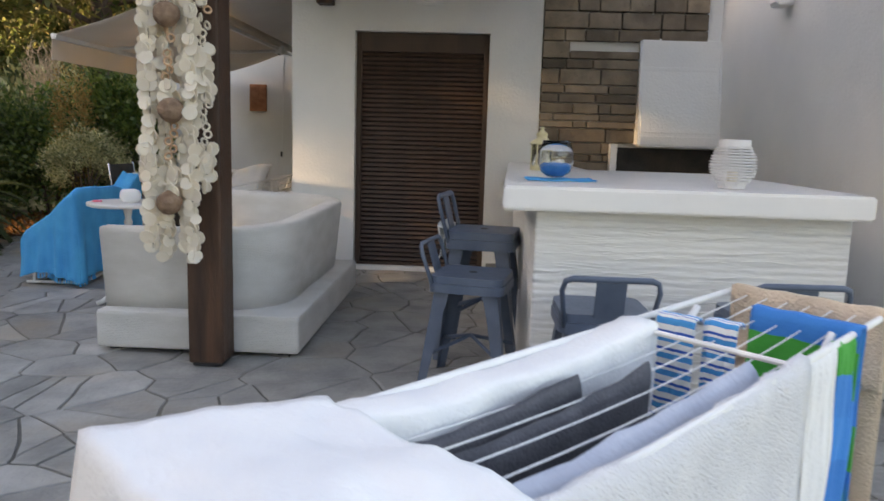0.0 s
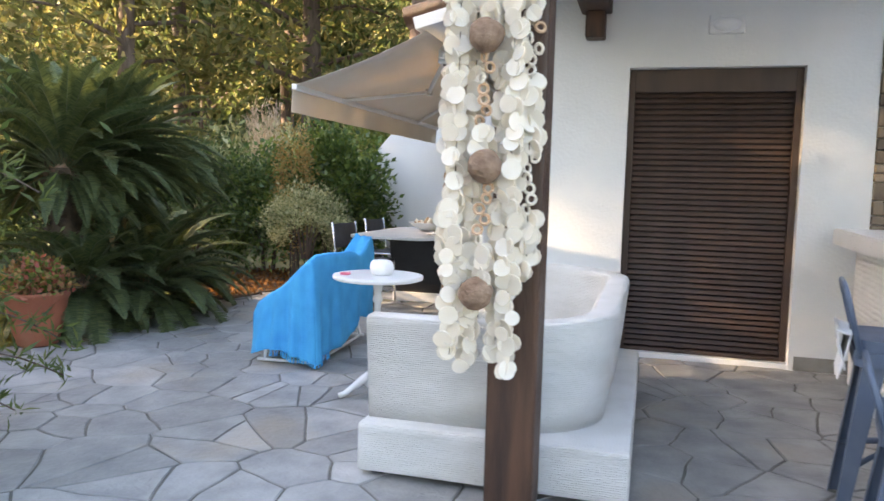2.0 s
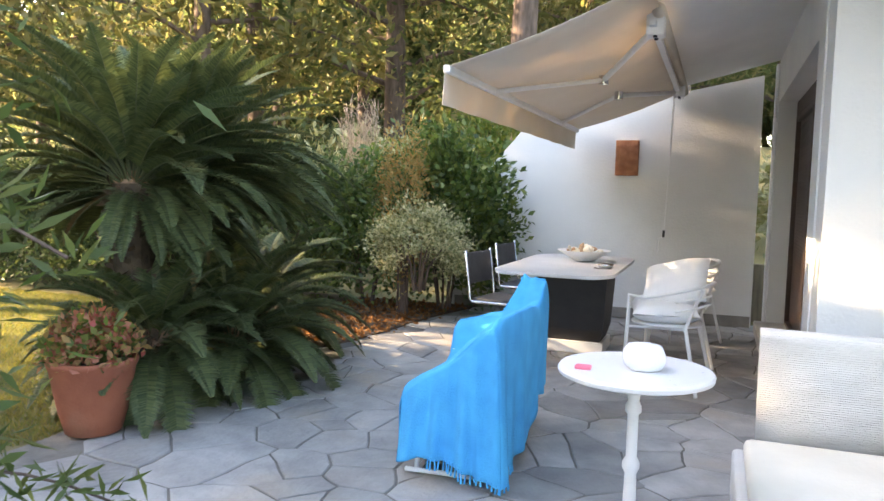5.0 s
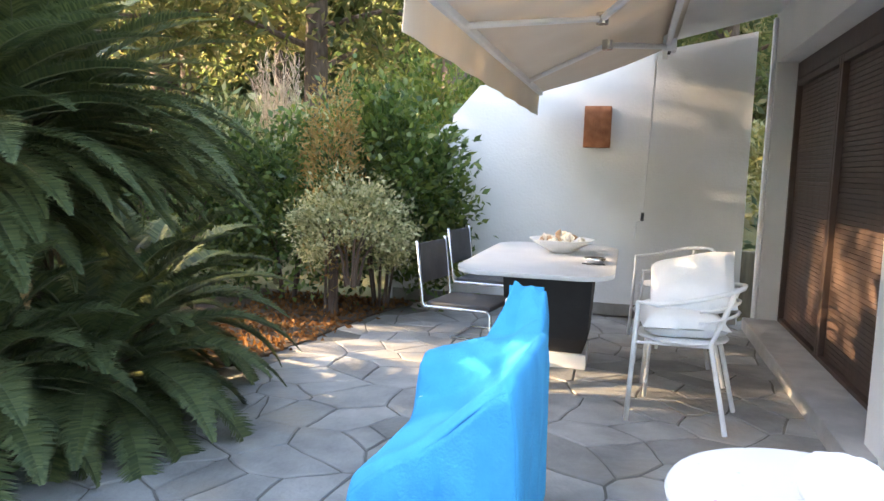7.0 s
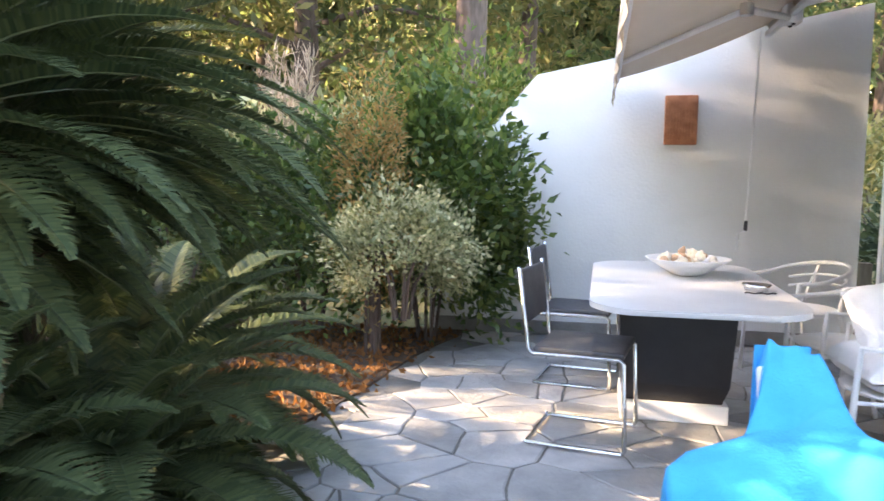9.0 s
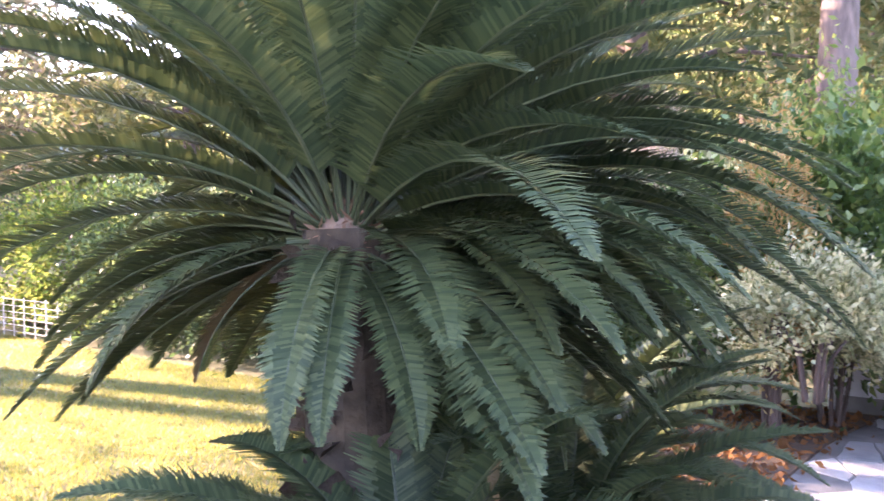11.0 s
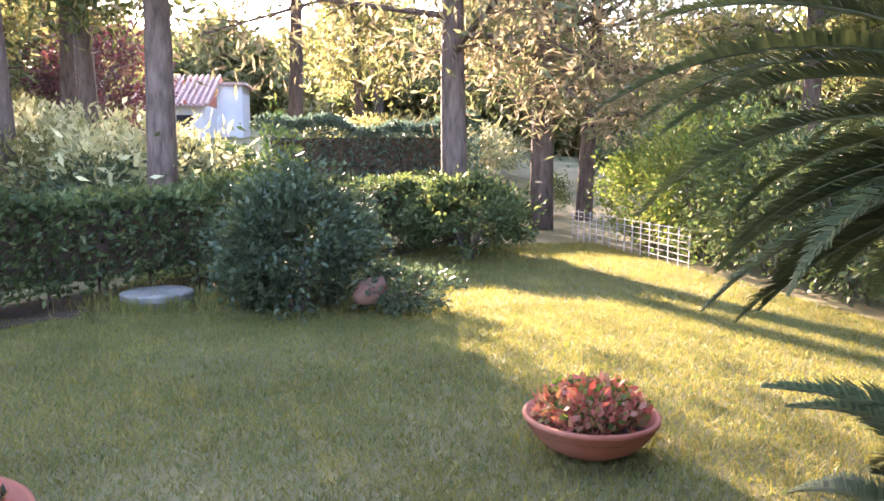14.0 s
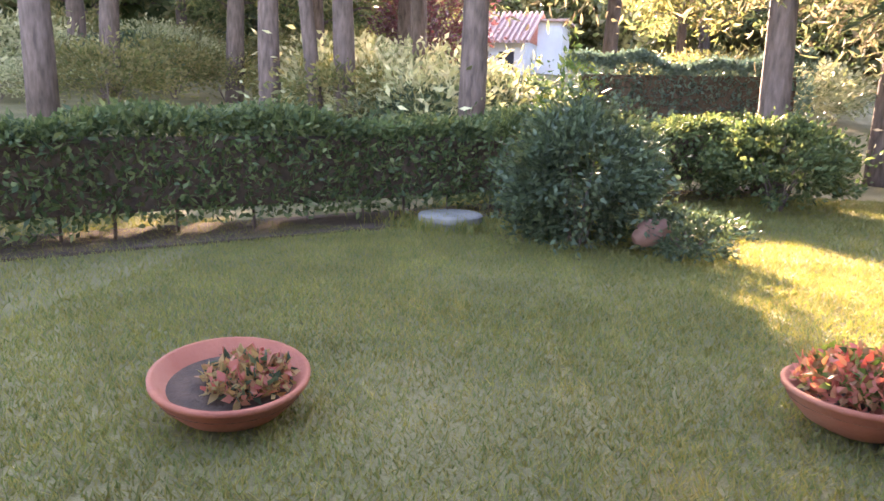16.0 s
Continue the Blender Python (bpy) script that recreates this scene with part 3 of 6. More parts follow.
def wall_lamp():
    root = thing("wall_lamp", (-0.67, WY, 2.42), "oval white bulkhead lamp on the porch wall", "wall lamp")
    bm = bmesh.new()
    bmesh.ops.create_uvsphere(bm, u_segments=20, v_segments=12, radius=1.0, matrix=Matrix.Diagonal((0.105, 0.05, 0.055, 1)))
    part("cover", bm, WHITE_CLOTH, root, smooth=True)
    part("base", box(-0.12, 0.12, -0.02, 0.0, -0.068, 0.068, 0.008), ALU, root)


wall_lamp()


def floodlight():
    root = thing("floodlight", (1.86, 6.78, 2.28), "small white box lamp fixed high on the side wall", "wall lamp")
    part("housing", box(-0.11, 0.0, -0.075, 0.075, -0.12, 0.13, 0.014), ALU, root)
    part("lens", box(-0.118, -0.11, -0.06, 0.06, -0.10, 0.02, 0.004), MARBLE, root)


floodlight()


# ---- porch post with shells ----
def post():
    root = thing("porch_post", (-1.588, 5.25, 0), "dark stained square timber porch post with steel shoe", "post")
    part("shaft", box(-0.092, 0.092, -0.092, 0.092, 0.02, 2.52, 0.012), WOOD_DARK, root)
    part("shoe", box(-0.075, 0.075, -0.075, 0.075, 0, 0.02, 0.003), BLACK, root, "dark steel foot")


post()


def disc(r, t=0.003, seg=10):
    return lathe([(r * 0.97, -t), (r, 0), (r * 0.97, t)], seg)


def shell_strands():
    root = thing("shell_mobile", (-1.675, 5.055, 0.5), "hanging strands of white capiz shells, rings and coconuts", "wind chime")
    g = random.Random(11)
    big = disc(0.031)
    first = None
    cords = [(-0.145, 0.015, 0.34), (-0.115, -0.03, 0.12), (-0.062, 0.02, 0.06), (-0.01, -0.035, 0.36), (0.04, 0.02, 0.12), (0.09, -0.03, 0.08), (0.145, 0.01, 0.42)]
    def shell_at(p, r, material, rot):
        nonlocal first
        if first is None:
            first = part("shell", big, SHELL, root)
            o = first
        else:
            o = new("shell", first.data)
            o.parent = root
        o.matrix_basis = pose(*p, *rot) @ Matrix.Diagonal((r / 0.031, r / 0.031, 1, 1))
        return o
    for k, (cx, cy, z0) in enumerate(cords):
        part("cord", tube([(cx, cy, z0 + 0.02), (cx * 0.9, cy, 1.6)], 0.0018, 5), WOOD_GREY, root)
        z = z0 + 0.03
        while z < 1.5:
            zone = (z + 0.02) % 0.44
            if (k == 3 and 0.1 < zone) or (zone > 0.34 and k % 3 == 0) or (k in (0, 6) and zone > 0.24):
                ring = tube(arc((0, 0), 0.017, 0, 330, 9), 0.006, 5, closed=True)
                o = part("ring", ring, SHELL_TAN if g.random() < 0.6 else SHELL, root)
                o.matrix_basis = pose(cx + g.uniform(-0.02, 0.02), cy, z, 90 + g.uniform(-20, 20), 0, g.uniform(-60, 60))
                z += 0.036
            else:
                for _ in range(3):
                    shell_at((cx + g.uniform(-0.022, 0.022), cy + g.uniform(-0.03, 0.03), z + g.uniform(-0.01, 0.01)), g.uniform(0.027, 0.039), SHELL, (90 + g.uniform(-25, 25), g.uniform(-10, 10), g.uniform(-50, 50)))
                z += 0.043
    for x, y, z in ((-0.02, -0.05, 0.37), (0.0, -0.05, 0.81), (-0.01, -0.05, 1.25)):
        bm = bmesh.new()
        bmesh.ops.create_icosphere(bm, subdivisions=3, radius=0.06, matrix=Matrix.Translation((x, y, z)))
        for v in bm.verts:
            v.co += (v.co - Vector((x, y, z))) * 0.12 * noise.noise(v.co * 30)
        part("coconut", bm, COCONUT, root, "round brown coconut shell", smooth=True)


shell_strands()


# ---- awning ----
def awning():
    root = thing("awning", (-3.81, 7.73, 1.95), "half extended beige canvas awning with valance and folding arms", "awning")
    def cloth(u, v):
        return (1.06 * u, 3.93 * v, 0.03 + 0.375 * u - 0.03 * math.sin(math.pi * u) + 0.003 * math.sin(v * 30))
    part("canopy", sheet(10, 30, cloth, 0.004), CANVAS, root, smooth=True)
    def val(u, v):
        return (0.008 * math.sin(v * 40) * u - 0.012 * u, 3.93 * v, 0.015 - 0.19 * u)
    part("valance", sheet(4, 60, val, 0.004), CANVAS, root, "scalloped canvas valance")
    part("front_bar", box(-0.015, 0.03, 0, 3.93, -0.005, 0.04, 0.008), ALU, root, "white aluminium front bar")
    part("roller", tube([(1.06, 0.5, 0.385), (1.06, 3.93, 0.385)], 0.038, 12), CANVAS, root, "canvas rolled on its tube", smooth=True)
    part("torsion_bar", box(1.01, 1.05, 0.5, 3.93, 0.30, 0.335, 0.005), ALU, root, "white square bar behind the arms")
    for y0, s in ((0.62, 1), (3.3, -1)):
        a, b, c = Vector((1.03, y0, 0.30)), Vector((0.62, y0 + s * 0.92, 0.165)), Vector((0.02, y0 + s * 0.25, 0.01))
        part("arm", tube([a, b], 0.02, 8), ALU, root)
        part("arm", tube([b, c], 0.016, 8), ALU, root)
        j = bmesh.new()
        bmesh.ops.create_cone(j, cap_ends=True, segments=14, radius1=0.034, radius2=0.034, depth=0.06, matrix=Matrix.Translation(b))
        part("elbow_joint", j, STEEL, root)
        part("shoulder", box(0.99, 1.09, y0 - 0.07, y0 + 0.07, 0.26, 0.42, 0.012), ALU, root, "cast metal arm shoulder")
        for k in (-0.04, 0.04):
            h = bmesh.new()
            bmesh.ops.create_cone(h, cap_ends=True, segments=10, radius1=0.012, radius2=0.012, depth=0.012, matrix=Matrix.Translation((1.04, y0 + k, 0.256)))
            part("bolt", h, BLACK, root)
    part("crank_rod", tube([(0.97, 3.84, 0.33), (0.93, 3.82, -0.98)], 0.007, 6), ALU, root, "thin white crank rod")
    part("crank_grip", tube([(0.93, 3.82, -0.98), (0.928, 3.82, -1.05)], 0.013, 8), BLACK, root)
    part("crank_handle", tube([(0.928, 3.82, -1.05), (0.88, 3.815, -1.07), (0.875, 3.814, -1.2)], 0.010, 6), ALU, root)


awning()
plaque = tagged(part("wall_plaque", box(-3.43, -3.19, 11.915, 11.947, 1.515, 1.885, 0.008), PLAQUE), "carved brown terracotta plaque hung on white wall", "wall plaque")
for i in range(9):
    part("carved_ridge", box(-3.405 + 0.022 * i, -3.39 + 0.022 * i, 11.908, 11.916, 1.56 + 0.02 * (i % 3), 1.84 - 0.03 * (i % 2), 0.002), PLAQUE, plaque)
gp = tagged(part("timber_post", box(-2.0, -1.8, 12.3, 12.38, 0, 0.62, 0.006), WOOD_GREY), "low weathered timber post in the gap behind the wall", "post")

# ---- planting ----
def shrub(name, at, radii, n, leaf, material, label, g, k=45, stems=6, tight=0.2, low=-0.6, lift=0.3, stem_mat=BARK, shell=0.7, category="shrub", group=""):
    root = thing(name, at, label, category, group)
    c = (0, 0, radii[2] * 0.98)
    p, o = clumps(c, radii, n, g, k, tight, shell, low)
    ok = p[:, 2] > 0.02
    link("foliage", quads("foliage", leaves(p[ok], leaf[0], leaf[1], g, lift, o[ok])), material, root)
    for i in range(stems):
        a = i * 6.283 / stems + g.uniform(0, 1)
        e = np.array((math.cos(a) * radii[0] * 0.5, math.sin(a) * radii[1] * 0.5, radii[2] * g.uniform(0.9, 1.4)))
        part("stem", tube([(0.05 * math.cos(a), 0.05 * math.sin(a), -0.04), tuple(e * (0.4, 0.4, 0.5)), tuple(e)], [0.016, 0.012, 0.006], 6), stem_mat, root)
    return root


T0 = terrain


def hedge_run(name, a, b, w, h, n, leaf, material, label, g, base=0.12):
    a, b = np.array(a), np.array(b)
    ln = np.linalg.norm(b - a)
    d = (b - a) / ln
    s = np.array((d[1], -d[0]))
    t = g.uniform(0, ln, n)
    face = g.uniform(0, 1, n)
    u = np.where(face < 0.42, g.normal(-w / 2, 0.05, n), np.where(face < 0.6, g.normal(w / 2, 0.05, n), g.uniform(-w / 2, w / 2, n)))
    z = np.where(face < 0.6, g.uniform(base, h, n), g.normal(h, 0.04, n))
    wob = 0.06 * np.sin(t * 1.7) + 0.04 * np.sin(t * 4.3 + 1)
    z = z * (1 + wob)
    u = u + 0.05 * np.sin(t * 3.1)
    root = thing(name, (a[0], a[1], 0), label, "hedge")
    p = np.c_[d[0] * t + s[0] * u, d[1] * t + s[1] * u, z]
    o = np.c_[s[0] * np.sign(u) * 0.6, s[1] * np.sign(u) * 0.6, np.full(n, 0.3)]
    link("foliage", quads("foliage", leaves(p, leaf[0], leaf[1], g, 0.3, o)), material, root)
    # solid dark box stands in for the shade inside the hedge
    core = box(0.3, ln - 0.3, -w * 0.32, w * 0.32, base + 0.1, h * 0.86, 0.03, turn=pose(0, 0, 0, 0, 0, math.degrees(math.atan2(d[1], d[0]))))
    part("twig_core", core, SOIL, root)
    for i in range(int(ln / 0.55)):
        x = 0.3 + i * 0.55 + g.uniform(-0.1, 0.1)
        q = d * x + s * g.uniform(-0.1, 0.1)
        part("stem", tube([(q[0], q[1], -0.05), (q[0] + g.uniform(-0.05, 0.05), q[1], base + 0.3)], 0.015, 5), BARK, root)
    return root


hedge_run("clipped_hedge", (-4.2, -2.75), (-16.8, 8.35), 0.75, 0.95, 85000, (0.075, 0.034), HEDGE, "long clipped dark green hedge around the lawn", rng, base=0.13)

ends = [Vector((-4.2, -2.75)), Vector((-16.8, 8.35))]
across = Vector((ends[1].y - ends[0].y, ends[0].x - ends[1].x)).normalized() * 0.46
strip = [tuple(ends[0] + across), tuple(ends[0] - across), tuple(ends[1] - across), tuple(ends[1] + across)]
tagged(part("flower_bed", prism(strip, -0.08, -0.008), SOIL), "strip of bare brown soil under the clipped hedge", "soil", kind="structure")

# shrubs on the lawn
shrub("round_shrub", (-11.1, 5.82, -0.03), (0.64, 0.64, 0.6), 12500, (0.075, 0.028), SHRUB, "loose rounded grey green shrub on the lawn", rng, k=95, tight=0.17, low=-0.97)
shrub("young_tree", (-11.7, 5.6, -0.03), (0.28, 0.28, 0.84), 900, (0.08, 0.035), BRIGHT, "slender young tree behind the rounded shrub", rng, k=22, tight=0.25)
shrub("low_shrub", (-10.9, 6.75, -0.03), (0.42, 0.42, 0.18), 1800, (0.06, 0.025), SHRUB, "low spreading green shrub at the lawn's rounded shrub", rng, k=25)
shrub("clipped_shrub", (-14.3, 8.05, -0.03), (0.86, 0.82, 0.54), 9000, (0.075, 0.04), HEDGE, "clipped rounded light green shrub on the lawn", rng, k=90, tight=0.13)

# shrubs behind the wire fence and beside the terrace
for i, (x, y, r, h, m_) in enumerate([(-15.2, 11.2, 0.9, 0.75, BRIGHT), (-13.7, 11.15, 1.0, 1.0, BRIGHT), (-12.2, 11.15, 1.0, 0.95, HEDGE), (-10.8, 11.15, 1.0, 0.9, HEDGE), (-9.4, 11.15, 0.9, 0.9, HEDGE), (-8.2, 11.15, 0.9, 0.85, HEDGE), (-7.1, 11.15, 0.8, 0.85, HEDGE)]):
    shrub("boundary_shrub", (x, y, -0.03), (r, 0.75, h), 7000, (0.075, 0.032), m_, "dense green boundary shrub behind the wire fence" if m_ is HEDGE else "sunlit light green boundary shrub behind the wire fence", rng, k=70, tight=0.2, low=-0.95, group="boundary shrubs")
shrub("climbing_shrub", (-5.17, 11.5, -0.03), (0.66, 0.36, 0.98), 9500, (0.085, 0.045), GLOSSY, "tall glossy green climber over the white wall end", rng, k=60, tight=0.2)
shrub("climbing_shrub", (-6.1, 11.5, -0.03), (0.7, 0.45, 0.85), 6500, (0.08, 0.042), GLOSSY, "dense dark green shrub beside the terrace", rng, k=50, tight=0.2)
shrub("wall_shrub", (-5.15, 13.6, T0(-5.15, 13.6)), (0.75, 0.6, 1.3), 5500, (0.09, 0.04), BRIGHT, "tall yellow green shrub behind the white wall", rng, k=55, tight=0.2)
shrub("dry_shrub", (-5.42, 10.92, -0.03), (0.24, 0.22, 0.96), 1900, (0.05, 0.018), ORANGE, "thin dry orange shrub with bare twigs", rng, k=30, tight=0.25)
shrub("variegated_shrub", (-5.17, 10.75, -0.03), (0.5, 0.44, 0.40), 8000, (0.04, 0.021), VARIEGATED, "cream variegated shrub on slender bare stems", rng, k=50, tight=0.16).location.z = 0.34


def bottlebrush():
    root = thing("bottlebrush_shrub", (-4.35, 4.35, -0.03), "tall bottlebrush shrub with narrow leaves and faded red flowers", "shrub")
    g = np.random.default_rng(5)
    p, o = clumps((0, 0, 1.12), (0.72, 0.78, 1.0), 16000, g, 80, 0.22, 0.5, -0.8)
    ok = p[:, 2] > 0.15
    link("foliage", quads("foliage", leaves(p[ok], 0.085, 0.017, g, 0.1, o[ok])), BOTTLE, root)
    for i in range(16):
        a = i * 2.4
        e = Vector((0.6 * math.cos(a), 0.65 * math.sin(a), 1.0 + 1.1 * g.random()))
        part("branch", tube([(0.06 * math.cos(a), 0.06 * math.sin(a), 0), e * 0.45 + Vector((0, 0, 0.15)), e], [0.02, 0.012, 0.004], 6), BARK, root)
    for i in range(26):
        d = unit(g.normal(size=(1, 3)))[0]
        c = np.array((0, 0, 1.25)) + d * (0.68, 0.72, 1.05)
        t = g.uniform(-0.05, 0.05, 160)
        ax = unit(g.normal(size=(1, 3)))[0]
        q = c + t[:, None] * ax
        link("flower", quads("flower", leaves(q, 0.03, 0.003, g, 0)), RED_BRUSH, root)
    # drooping sprigs on the side of the terrace
    for sx, sy, sz, ex, ey, ez in ((0.35, 0.5, 0.5, 0.62, 0.95, 0.34), (0.3, 0.6, 0.7, 0.5, 1.15, 0.42), (0.2, 0.4, 0.4, 0.28, 1.0, 0.12), (0.4, 0.4, 1.3, 0.85, 0.6, 1.2)):
        pts = [Vector((sx, sy, sz)).lerp(Vector((ex, ey, ez)), k / 6) + Vector((0, 0, 0.06 * math.sin(k / 6 * 3.14))) for k in range(7)]
        part("branch", tube(pts, 0.004, 5), BARK, root)
        q = np.array([pts[j] for j in g.integers(2, 7, 70)]) + g.normal(0, 0.02, (70, 3))
        link("foliage", quads("foliage", leaves(q, 0.085, 0.015, g, 0.2)), BOTTLE, root)
    return root


bottlebrush()


def plume_grass():
    root = thing("plume_grass", (-6.68, 12.4, -0.03), "tall tuft of dry tan plume grass behind shrubs", "grass")
    g = np.random.default_rng(31)
    for i in range(14):
        a, r = i * 2.4, 0.04 + 0.02 * (i % 5)
        e = (2.2 * r * math.cos(a), 2.2 * r * math.sin(a), g.uniform(1.9, 2.45))
        part("stalk", tube([(0.3 * r * math.cos(a), 0.3 * r * math.sin(a), 0), (r * math.cos(a), r * math.sin(a), 1.1), e], [0.006, 0.005, 0.002], 5), PINE_TAN, root)
        t = g.uniform(0.45, 1.0, (60, 1))
        q = np.array((r * math.cos(a), r * math.sin(a), 1.1)) * (1 - t) + np.array(e) * t + g.normal(0, 0.015, (60, 3))
        link("plume", quads("plume", leaves(q, 0.16, 0.010, g, 2.5)), PLUME, root)


plume_grass()


# ---- cycads ----
def frond(name, root, base, az, el0, el1, length, g, dry=False, pairs=115, width=0.115):
    """One arching feather leaf: a stem curve with two rows of narrow leaflets."""
    n = 24
    pts, d, pos = [], None, np.array(base, dtype=float)
    az, side_drift = radians(az), g.uniform(-0.25, 0.25)
    for i in range(n + 1):
        t = i / n
        el = radians(el0 + (el1 - el0) * t ** 1.25)
        aa = az + side_drift * t
        d = np.array((math.cos(aa) * math.cos(el), math.sin(aa) * math.cos(el), math.sin(el)))
        pts.append(pos.copy())
        pos = pos + d * length / n
    pts = np.array(pts)
    tan = unit(np.gradient(pts, axis=0))
    side = unit(np.cross(tan, np.array((0, 0, 1.0)) + 1e-3))
    nrm = unit(np.cross(side, tan))
    t = np.linspace(0.16, 0.995, pairs)
    f = t * n
    i0 = np.minimum(f.astype(int), n - 1)
    fr = (f - i0)[:, None]
    P = pts[i0] * (1 - fr) + pts[i0 + 1] * fr
    T, S, N = tan[i0], side[i0], nrm[i0]
    wid = width * np.clip(np.minimum(np.sin(np.pi * np.clip(t, 0, 1) ** 0.75) * 1.25 + 0.12, 1.0), 0.12, 1)[:, None]
    quadsv = []
    for sgn in (1, -1):
        dirn = unit(S * sgn * 0.86 + T * 0.45 + N * (0.30 + 0.06 * g.normal(size=(pairs, 1))))
        ln = wid * (1 + 0.1 * g.normal(size=(pairs, 1)))
        wv = unit(np.cross(dirn, N)) * 0.0047
        mid = P + dirn * ln * 0.5 + N * ln * 0.03
        tip = P + dirn * ln - N * ln * 0.10
        quadsv.append(np.stack([P - wv, P + wv, mid + wv * 0.95, mid - wv * 0.95], axis=1))
        quadsv.append(np.stack([mid - wv * 0.95, mid + wv * 0.95, tip + wv * 0.15, tip - wv * 0.15], axis=1))
    fr_ob = part(name, tube([tuple(q) for q in pts[::3]], [0.0065 * (1 - 0.8 * k / 8) for k in range(9)], 6), RACHIS, root)
    link("leaf_blade", quads("leaf_blade", np.concatenate(quadsv)), CYCAD_DRY if dry else CYCAD, fr_ob)
    return fr_ob


def cycad(at, crown_z, length, count, seed, label, trunk_r=0.13, low_el=-50, front=None, lowest=-90):
    g = np.random.default_rng(seed)
    root = thing("cycad_palm", at, label, "palm")
    bm = tube([(0, 0, 0), (0.02, 0, crown_z * 0.5), (0, 0, crown_z)], [trunk_r * 1.1, trunk_r, trunk_r * 0.9], 14)
    part("trunk", bm, PALM_BARK, root)
    sc = []
    for i in range(110):
        a, z = i * 2.4, crown_z * (0.1 + 0.9 * i / 110)
        sc.append(np.array((trunk_r * math.cos(a), trunk_r * math.sin(a), z)))
    tagged(link("bark_scale", quads("bark_scale", leaves(np.array(sc), 0.09, 0.05, g, 1.0, unit(np.array(sc) * (1, 1, 0)))), SOIL, root), kind="stuff")
    part("crown_heart", lathe([(0.05, crown_z - 0.09), (0.085, crown_z - 0.02), (0.065, crown_z + 0.04), (0.02, crown_z + 0.08)], 12), COCONUT, root, "woolly brown leaf heart", smooth=True)
    hv = unit(g.normal(size=(170, 3)))
    fibre = quads("fibre", leaves(np.array((0, 0, crown_z - 0.01)) + hv * (0.085, 0.085, 0.07), 0.055, 0.008, g, 0.5, hv))
    tagged(link("fibre", fibre, FIBRE, root, "reddish brown wool between the leaf bases"), kind="stuff")
    for i in range(count):
        t = (i + 0.5) / count
        el = 78 - 100 * t ** 0.9 + g.uniform(-6, 6)
        short = 1.0 if front is None or el > 18 else 0.82
        end = el - (66 + 22 * t if front is None else 44 + 46 * t) + g.uniform(-10, 10)
        if el < lowest:
            continue
        if front is not None and el < 24 and abs((math.degrees(i * 2.39996) + 72 + 180) % 360 - 180) < 50:
            continue
        if front is not None and el < 44 and abs((math.degrees(i * 2.39996) - front + 180) % 360 - 180) < 40:
            continue
        frond("frond", root, (0.06 * math.cos(i * 2.4), 0.06 * math.sin(i * 2.4), crown_z + 0.05 - 0.12 * t), math.degrees(i * 2.39996) + g.uniform(-8, 8), el, max(end, -52 if front is not None else low_el - 40 * t), length * short * g.uniform(0.88, 1.08), g)
    return root


big = cycad((-5.81, 7.57, -0.03), 1.335, 1.06, 160, 3, "large cycad palm with arching dark green feather leaves", front=-72)
gq = np.random.default_rng(12)
for az, e0, e1, ln, dry in ((-60, -8, -88, 0.66, False), (-50, -14, -88, 0.62, False), (-22, 10, -74, 0.62, False), (-10, 14, -66, 0.72, False), (4, 18, -58, 0.86, False), (18, 18, -55, 0.95, False),  (-105, 0, -70, 0.7, False), (-130, -25, -80, 0.5, True)):
    frond("frond", big, (0.07 * math.cos(radians(az)), 0.07 * math.sin(radians(az)), 1.305), az, e0, e1, ln, gq, dry, width=0.072 if e1 < -80 else 0.1)
for k in range(9):
    az = -30 + 17 * k
    frond("frond", big, (0.08 * math.cos(radians(az)), 0.08 * math.sin(radians(az)), 1.26), az, -18 - 10 * (k % 3), -84, 0.58 + 0.06 * (k % 4), gq, k % 4 == 2, width=0.085)
second = cycad((-5.78, 8.02, -0.03), 1.42, 1.05, 100, 4, "second crown of the cycad palm with long dark fronds", 0.11, low_el=-22, front=-62, lowest=-16)
for k in range(11):
    az = -8 + 9 * k
    frond("frond", second, (0.07 * math.cos(radians(az)), 0.07 * math.sin(radians(az)), 1.42), az, 30 - 11 * (k % 4), -42 - 9 * (k % 3), 1.12 + 0.05 * (k % 3), gq)
cycad((-5.72, 8.75, -0.03), 0.35, 0.95, 60, 14, "smaller cycad offset with long dark fronds", 0.09)
cycad((-5.98, 7.6, -0.03), 0.2, 0.55, 34, 8, "young cycad offset at the foot of the palm", 0.08)
cycad((-5.5, 7.42, -0.03), 0.42, 0.74, 46, 10, "young cycad offset at the foot of the palm", 0.08)
cycad((-5.42, 8.05, -0.03), 0.30, 0.9, 60, 9, "young cycad offset at the foot of the palm", 0.08)


